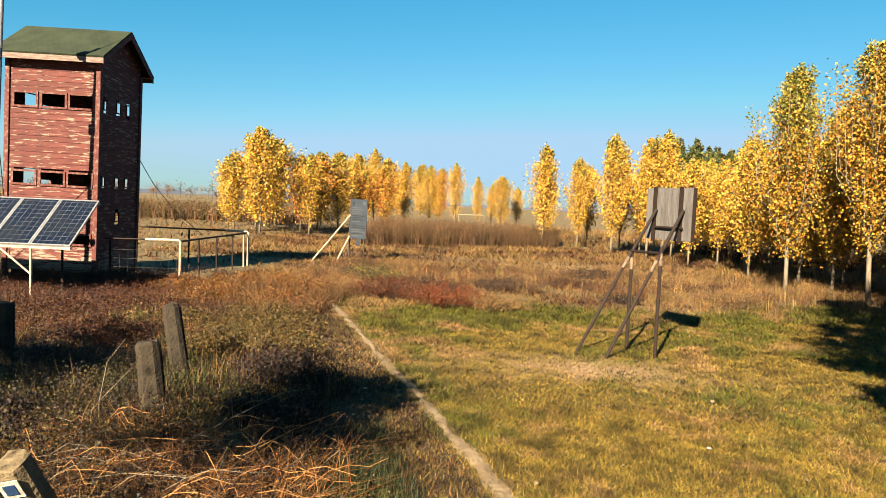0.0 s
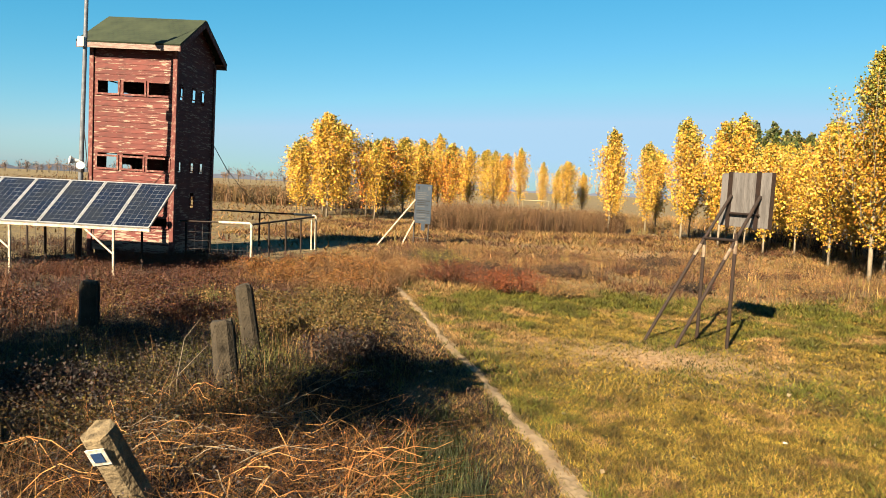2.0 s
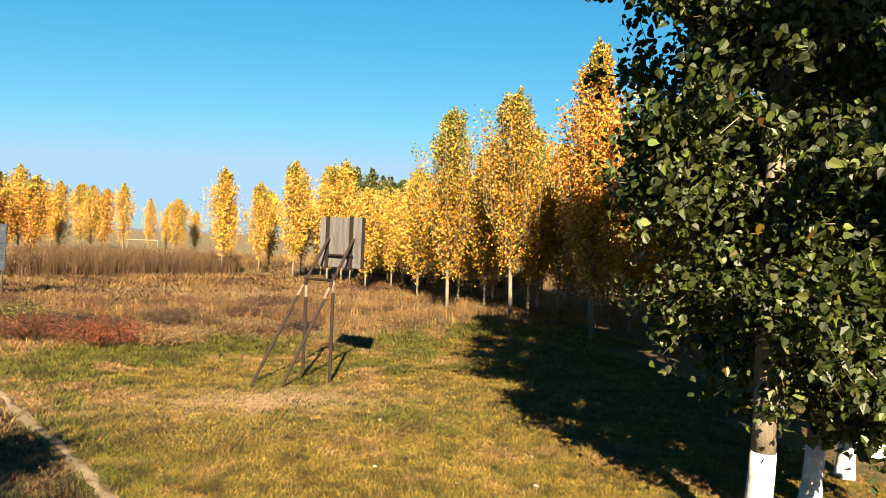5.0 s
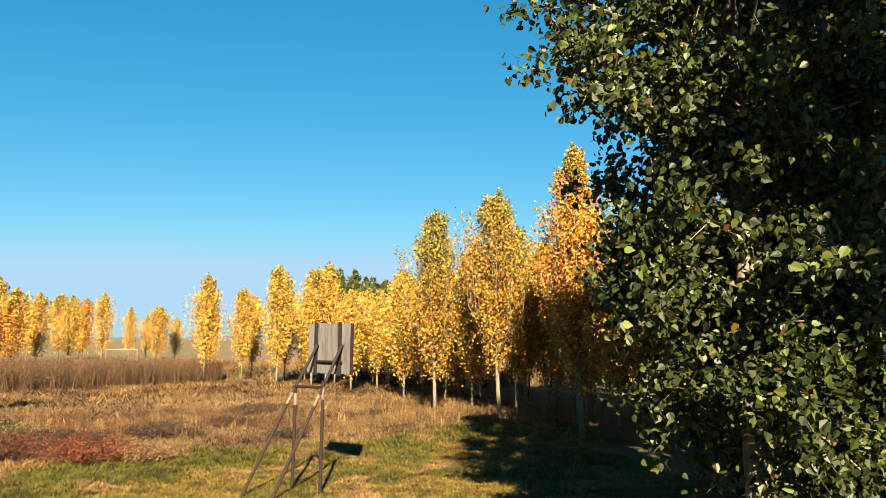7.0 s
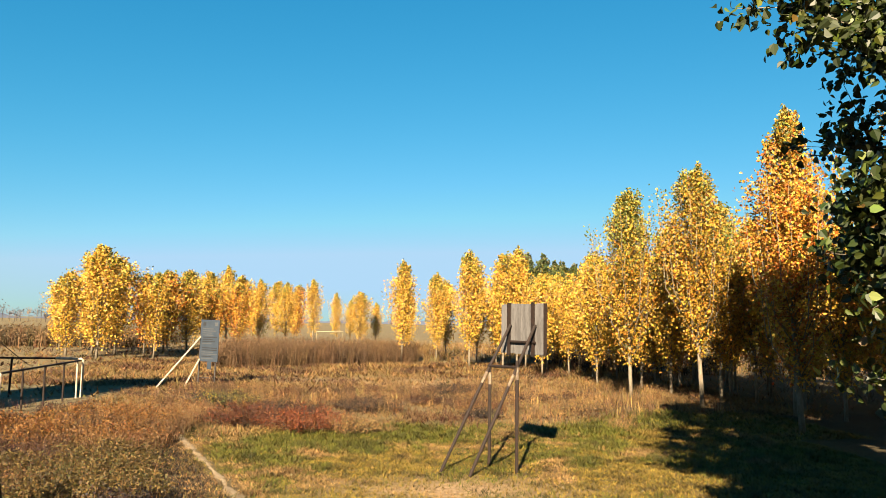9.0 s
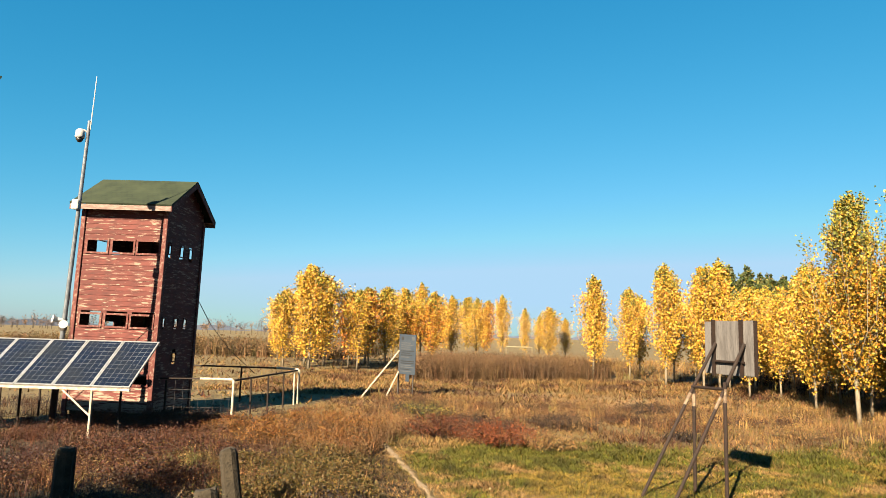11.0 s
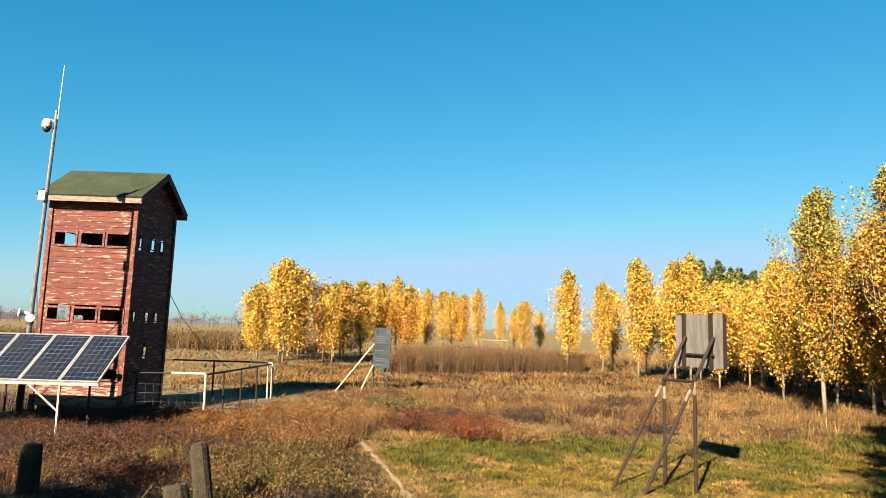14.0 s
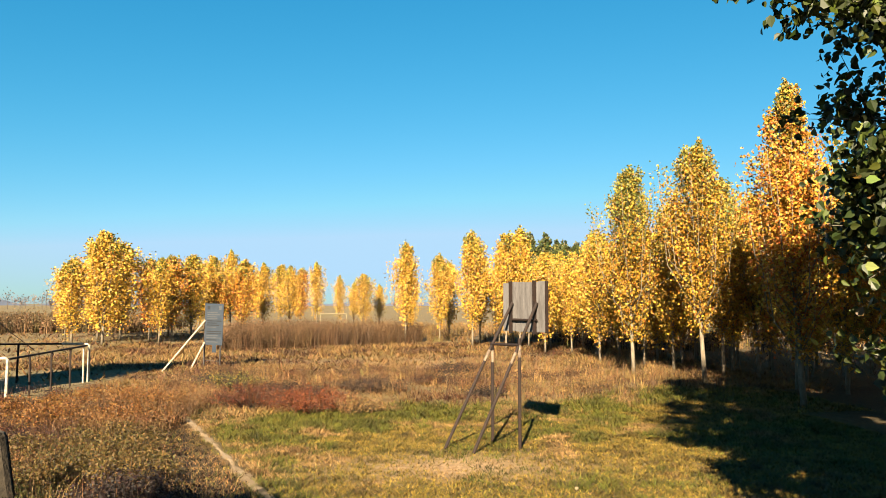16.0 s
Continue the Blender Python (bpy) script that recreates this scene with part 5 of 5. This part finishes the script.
# tuft greens darkened for the shade that lies on this spot
weed_patch("fresh_tufts", 213, scatter(_r, 2800, -2.4, 0.2, 4.0, 7.4, lambda x, y: smooth(0.75, 1.0, path_x(y) - x) * smooth(2.0, 1.4, path_x(y) - x)), 0.17, [(4, (0.0120, 0.0180, 0.0024)), (3, (0.0180, 0.0216, 0.0030)), (1, (0.0330, 0.0276, 0.0060))], "lush green grass tufts beside the path", 9, 0, 0.007, 0.01, 0.6)
weed_patch("olive_herbs", 217, scatter(_r, 900, -6.0, -3.0, 4.8, 8.0, lambda x, y: 0.3 + 0.7 * (patches(x, y, 0.8, 74) > 0.45)), 0.30, [(3, (0.0488, 0.0372, 0.0056)), (3, (0.0326, 0.0270, 0.0046)), (1, (0.0605, 0.0395, 0.0084)), (2, (0.0139, 0.0102, 0.0023))], "yellow-olive leafy herbs among the dead stalks", 6, 48, 0.006, 0.028, 0.8)


def red_bush(x, y, r, h, n, seed, palette, label):
    rng = np.random.default_rng(seed)
    t = thing("dry_bush", pose(x, y, 0), label, "bush", "red bushes by the lawn")
    bm = bmesh.new()
    cs = []
    for k in range(60):
        a, q = rng.uniform(0, 2 * np.pi), rng.uniform(0.1, 1) ** 0.6
        e = np.array([math.cos(a) * r * q, math.sin(a) * r * 0.75 * q, h * (1.05 - 0.55 * q) * rng.uniform(0.7, 1.1)])
        s = np.array([e[0] * 0.35, e[1] * 0.35, -0.02])
        m = s * 0.5 + e * 0.5 + np.array([0, 0, h * 0.12])
        tube(bm, [s, m, e], [0.008, 0.006, 0.003], 3)
        q = rng.uniform(0.3, 1.05, (n // 60, 1))
        cs.append((1 - q) ** 2 * s + 2 * q * (1 - q) * m + q * q * e + rng.normal(size=(n // 60, 3)) * 0.06)
    part("stem_tangle", bm, M_BARK, t)
    c = np.vstack(cs)
    c[:, 2] = np.maximum(c[:, 2], 0.02)
    v, tint = leaves(rng, c, 0.034, pick(rng, len(c), palette, 0.3), 0.0, True)
    soup("foliage", v, 3, tint, M_BLADE, t)


red_bush(-1.65, 17.0, 1.25, 0.66, 6500, 301, REDDISH, "low bush of dark red dry leaves at the lawn's edge")
red_bush(-3.3, 17.9, 1.2, 0.66, 6000, 302, REDDISH + RUSTY, "low rust-red dry bush at the lawn's edge")
red_bush(-0.55, 16.6, 0.65, 0.55, 2600, 303, STRAW, "tuft of pale straw beside the red bush")
ORANGE = [(4, (0.1082, 0.0445, 0.0064)), (2, (0.0780, 0.0280, 0.0043)), (2, (0.1241, 0.0626, 0.0118))]
PALE = [(3, (0.0653, 0.0394, 0.0072)), (2, (0.0461, 0.0267, 0.0045)), (2, (0.0327, 0.0267, 0.0032)), (1, (0.0806, 0.0517, 0.0120))]
# dusky tones with the shade beside the path put into the colour
SHADED_DUSKY = [(3, (0.0095, 0.0039, 0.0006)), (2, (0.0142, 0.0066, 0.0008)), (2, (0.0086, 0.0060, 0.0006)), (1, (0.0207, 0.0083, 0.0009))]
for _k, (_x, _y, _rr, _hh, _pal, _lab) in enumerate((
        (-5.7, 17.3, 1.2, 0.61, ORANGE, "orange-tan mound of dry brush"), (-6.6, 15.4, 1.3, 0.58, ORANGE, "orange-tan mound of dry brush"), (-5.3, 15.2, 1, 0.52, ORANGE, "orange-tan mound of dry brush"),
        (-6.9, 18.6, 1.2, 0.55, ORANGE, "orange-tan mound of dry brush"), (-8, 16.8, 1.3, 0.52, ORANGE, "orange-tan mound of dry brush"), (-4.9, 13.3, 0.95, 0.43, PALE, "pale grey-green mound of dry weeds"),
        (-4.1, 11.9, 0.9, 0.42, PALE, "pale grey-green mound of dry weeds"), (-5.8, 12.3, 1.1, 0.38, PALE, "pale grey-green mound of dry weeds"), (-3.5, 10.3, 0.85, 0.5, PALE, "pale mound of dry weeds"),
        (-4.6, 10.4, 0.9, 0.55, PALE, "pale mound of dry weeds"), (-2.9, 8.7, 0.75, 0.62, SHADED_DUSKY, "dusky brown mound of weeds"), (-6.8, 10.7, 1.1, 0.55, RUSTY, "rust-brown mound of weeds"),
        (-8.9, 12.6, 1.3, 0.41, RUSTY, "rust-brown mound of weeds"), (-7.6, 13.6, 1.2, 0.38, RUSTY, "rust-brown mound of weeds"), (-2.5, 7, 0.6, 0.50, SHADED_DUSKY, "dusky brown mound of weeds"),
        (-5.4, 6.2, 1, 0.50, SHADED_DUSKY, "dusky olive mound of weeds"), (-9.8, 9.9, 1.2, 0.60, RUSTY, "rust-brown mound of weeds"), (-10.9, 17.2, 1, 0.43, RUSTY, "dark rust mound of weeds by the tower"),
        (-9.6, 17.4, 0.9, 0.41, REDDISH + RUSTY, "dark red mound of weeds by the tower"), (-12.6, 17, 1, 0.35, RUSTY, "dark rust mound of weeds by the tower"))):
    red_bush(_x, _y, _rr, _hh, 5200, 320 + _k, _pal, _lab)
for _k in range(22):
    _rr = random.Random(900 + _k)
    _x, _y = _rr.uniform(-6.5, 7.0), _rr.uniform(19.2, 27.5)
    if float(lawn_weight(_x, _y)) < 0.05:
        red_bush(_x, _y, _rr.uniform(0.6, 1.1), _rr.uniform(0.2, 0.38), 1700, 360 + _k, (STRAW, SHADED_BROWN, RUSTY)[_k % 3], ("low straw-coloured clump in the dry field", "low brown clump in the dry field", "low rust-brown clump in the dry field")[_k % 3])
red_bush(-2.5, 19.6, 1.3, 0.48, 3600, 304, RUSTY + SHADED_BROWN, "brown dry bush in the field")
red_bush(-0.2, 20.6, 1.2, 0.5, 3600, 305, SHADED_BROWN + GREYISH, "grey-brown dry bush in the field")
red_bush(-4.6, 21.8, 1.2, 0.55, 3600, 306, SHADED_BROWN + OLIVE, "olive-brown dry bush in the field")


def fallen_stalks():
    """Long dead stalks lying over the weeds by the camera, each its own curve."""
    rng = random.Random(77)
    for k in range(190):
        x, y = rng.uniform(-4.2, -1.65), rng.uniform(3.8, 6.7)
        a = rng.uniform(-0.9, 1.4) + (math.pi if rng.random() < 0.35 else 0)
        ln = rng.uniform(0.35, 1.15)
        z = rng.uniform(0.12, 0.4)
        t = thing("dead_stalk", pose(x, y, 0), "thin orange dead weed stalk bent over the weeds", "stalk", "dead stalks")
        pts = [(0, 0, 0)]
        for i in range(1, 6):
            q = i / 5
            a += rng.uniform(-0.22, 0.22)
            pts.append((pts[-1][0] + math.cos(a) * ln / 5, pts[-1][1] + math.sin(a) * ln / 5, z * math.sin(min(1.0, q * 1.3) * 2.1) + rng.uniform(-0.015, 0.03)))
        part("stem", pipe(pts, [0.005, 0.0045, 0.004, 0.0035, 0.003, 0.002], 4), (M_STALK, M_STALK, M_PALE_BARK)[k % 3], t)


M_STALK = two_tone("orange_stalk", (0.1763, 0.0755, 0.0215), (0.2404, 0.1356, 0.0458), 6, 0.8)
fallen_stalks()


def long_stalks():
    """The longest dead stalks: a forked dry twig and arching stems over the tangle."""
    for k, pts in enumerate((
            ((-4.33, 6.43, 0.1), (-4.14, 6.67, 0.42), (-3.81, 6.62, 0.75)),
            ((-4.17, 6.62, 0.36), (-4.18, 6.77, 0.75), (-4.04, 6.87, 0.98)),
            ((-3.28, 6.24, 0.12), (-2.87, 6.14, 0.28), (-2.53, 6.39, 0.45), (-2.29, 6.81, 0.55), (-2.1, 7.13, 0.52), (-2.01, 7.1, 0.46)),
            ((-2.86, 5.91, 0.15), (-2.24, 5.7, 0.3), (-1.93, 6.12, 0.42), (-1.6, 6.57, 0.48)),
            ((-3.78, 5.97, 0.2), (-3.19, 5.81, 0.34), (-2.65, 5.8, 0.36), (-2.5, 6.05, 0.3)),
            ((-3.43, 5.18, 0.18), (-2.96, 5.08, 0.32), (-2.44, 5.06, 0.34), (-2.12, 5.3, 0.25)),
    )):
        base = Vector((pts[0][0], pts[0][1], 0))
        t = thing("dead_stalk", Matrix.Translation(base), "long pale dead stalk arching over the weeds", "stalk", "dead stalks")
        pts = [base] + [Vector(p) for p in pts]
        n = len(pts)
        part("stem", pipe([p - base for p in pts], [0.006 - 0.004 * i / (n - 1) for i in range(n)], 5), (M_PALE_BARK, M_STALK)[k in (3, 4)], t)


long_stalks()


def plume(x, y, h, a, seed):
    """A pale feathery grass head on a bent stalk."""
    rng = np.random.default_rng(seed)
    t = thing("plume_grass", pose(x, y, 0), "pale feathery grass plume on a bent stalk", "grass", "plume grasses")
    d = np.array([math.cos(a), math.sin(a), 0])
    pts = [d * h * 0.75 * q ** 2 + np.array([0, 0, h * (q - 0.28 * q ** 3)]) for q in (0, 0.3, 0.55, 0.75, 0.9, 1.0)]
    part("stalk", pipe(pts, [0.004, 0.0035, 0.003, 0.0025, 0.002, 0.0015], 4), M_STALK, t)
    q = rng.uniform(0.7, 1.0, 150)
    c = np.stack([np.interp(q, (0, 0.3, 0.55, 0.75, 0.9, 1.0), [p[i] for p in pts]) for i in range(3)], 1) + rng.normal(size=(150, 3)) * 0.012
    v, tint = leaves(rng, c, 0.011, pick(rng, 150, [(2, (0.1143, 0.0845, 0.0522)), (1, (0.0845, 0.0596, 0.0348))]), 0.0)
    soup("plume", v, 3, tint, M_BLADE, t)


for _k, (_x, _y, _h, _a) in enumerate(((-3.35, 6.9, 0.62, 0.3), (-3.2, 7.1, 0.7, 0.1), (-2.95, 7.0, 0.6, -0.3), (-3.5, 6.6, 0.55, 0.9), (-2.6, 6.9, 0.5, 0.4))):
    plume(_x, _y, _h, _a, 700 + _k)


def fallen_leaves():
    rng = np.random.default_rng(401)
    p = scatter(rng, 260, -3, 8, 3.5, 16, lambda x, y: lawn_weight(x, y) * (0.25 + 0.75 * smooth(1.0, 5.0, x)))
    p[:, 2] += 0.045
    v, t = leaves(rng, p, 0.05, pick(rng, len(p), [(3, (0.1571, 0.1060, 0.0236)), (2, (0.1414, 0.1139, 0.0628)), (1, (0.0981, 0.0550, 0.0157))]), 0.0)
    tagged(soup("fallen_leaves", v, 3, t, M_LEAF), "scattered yellow fallen leaves on the grass", "leaves", kind="stuff")


fallen_leaves()


def paper_scrap(x, y, s, turn):
    t = thing("paper_scrap", pose(x, y, float(height(x, y)) + 0.03, 0, 0, turn), "crumpled white paper scrap on the grass", "litter", "paper scraps")
    bm = bmesh.new()
    bmesh.ops.create_icosphere(bm, subdivisions=2, radius=s)
    for v in bm.verts:
        v.co = Vector((v.co.x * 1.3, v.co.y, v.co.z * 0.45)) * (0.8 + 0.5 * noise.noise(v.co * 40))
    part("sheet", bm, M_WHITE_MARK, t)


for _x, _y, _s, _t in ((-1.35, 6.82, 0.05, 20), (2.2, 7.66, 0.03, 50), (-1.9, 9.0, 0.03, 80), (3.75, 6.67, 0.03, 10)):
    paper_scrap(_x, _y, _s, _t)


# ---- far field ----
def goal_frame(x0, x1, y, z, label):
    t = thing("goal_frame", pose(x0, y, 0), label, "goal frame", "far goal frames")
    part("crossbar", pipe([(0, 0, z), (x1 - x0, 0.2, z)], 0.055), M_YELLOW_PIPE, t)
    for x in (0, x1 - x0):
        part("post", pipe([(x, 0.1, -0.05), (x, 0.1, z)], 0.045), M_YELLOW_PIPE, t)


goal_frame(-6.6, -3.85, 74, 1.5, "pale yellow pipe goal frame far across the field")
goal_frame(-14.9, -13.3, 74, 1.75, "pale yellow pipe goal frame behind the poplars")


def far_trees():
    """Thin bare and rusty trees along the horizon, too many and far to tell apart."""
    rng = np.random.default_rng(501)
    n = 150
    x = np.concatenate([rng.uniform(-330, -90, 110), rng.uniform(-60, 200, 40)])
    y = rng.uniform(290, 360, n)
    h = rng.uniform(3.5, 8.5, n)
    bm = bmesh.new()
    cs, cl = [], []
    for k in range(n):
        tube(bm, [(x[k], y[k], -0.2), (x[k], y[k], h[k] * 0.9)], [0.16, 0.04], 4)
        for j in range(5):
            a = rng.uniform(0, 6.28)
            z = h[k] * rng.uniform(0.35, 0.7)
            tube(bm, [(x[k], y[k], z), (x[k] + math.cos(a) * h[k] * 0.2, y[k], z + h[k] * 0.25)], [0.07, 0.03], 3)
        m = 60
        cs.append(np.array([x[k], y[k], h[k] * 0.66]) + rng.normal(size=(m, 3)) * np.array([h[k] * 0.15, h[k] * 0.15, h[k] * 0.17]))
        cl.append(np.repeat(np.array([[0.080, 0.068, 0.070]] if rng.random() < 0.7 else [[0.110, 0.068, 0.040]]), m, 0))
    tagged(part("far_trees", bm, M_BARK), "distant bare trees on the horizon", "trees", kind="stuff")
    v, t = leaves(rng, np.vstack(cs), 0.55, np.vstack(cl), 0.0)
    tagged(soup("far_twigs", v, 3, t, M_BLADE), "distant thin crowns on the horizon", "trees", kind="stuff")


far_trees()


def far_bank():
    """The low wooded line that closes the plain."""
    rng = np.random.default_rng(502)
    bm = bmesh.new()
    prev = None
    n = 360
    for k in range(n + 1):
        a = radians(-100 + 200 * k / n)
        r = 900
        x, y = r * math.sin(a), r * math.cos(a)
        z = 3.6 + 2.0 * math.sin(k * 0.31) + 1.5 * math.sin(k * 0.83 + 1) + rng.uniform(-1.0, 1.4)
        cur = [bm.verts.new((x, y, -1)), bm.verts.new((x, y, z)), bm.verts.new((x * 1.03, y * 1.03, z * 0.9)), bm.verts.new((x * 1.03, y * 1.03, -1))]
        if prev:
            for i in range(3):
                bm.faces.new((prev[i], cur[i], cur[i + 1], prev[i + 1]))
        prev = cur
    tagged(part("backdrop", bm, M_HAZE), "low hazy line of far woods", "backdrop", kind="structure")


far_bank()
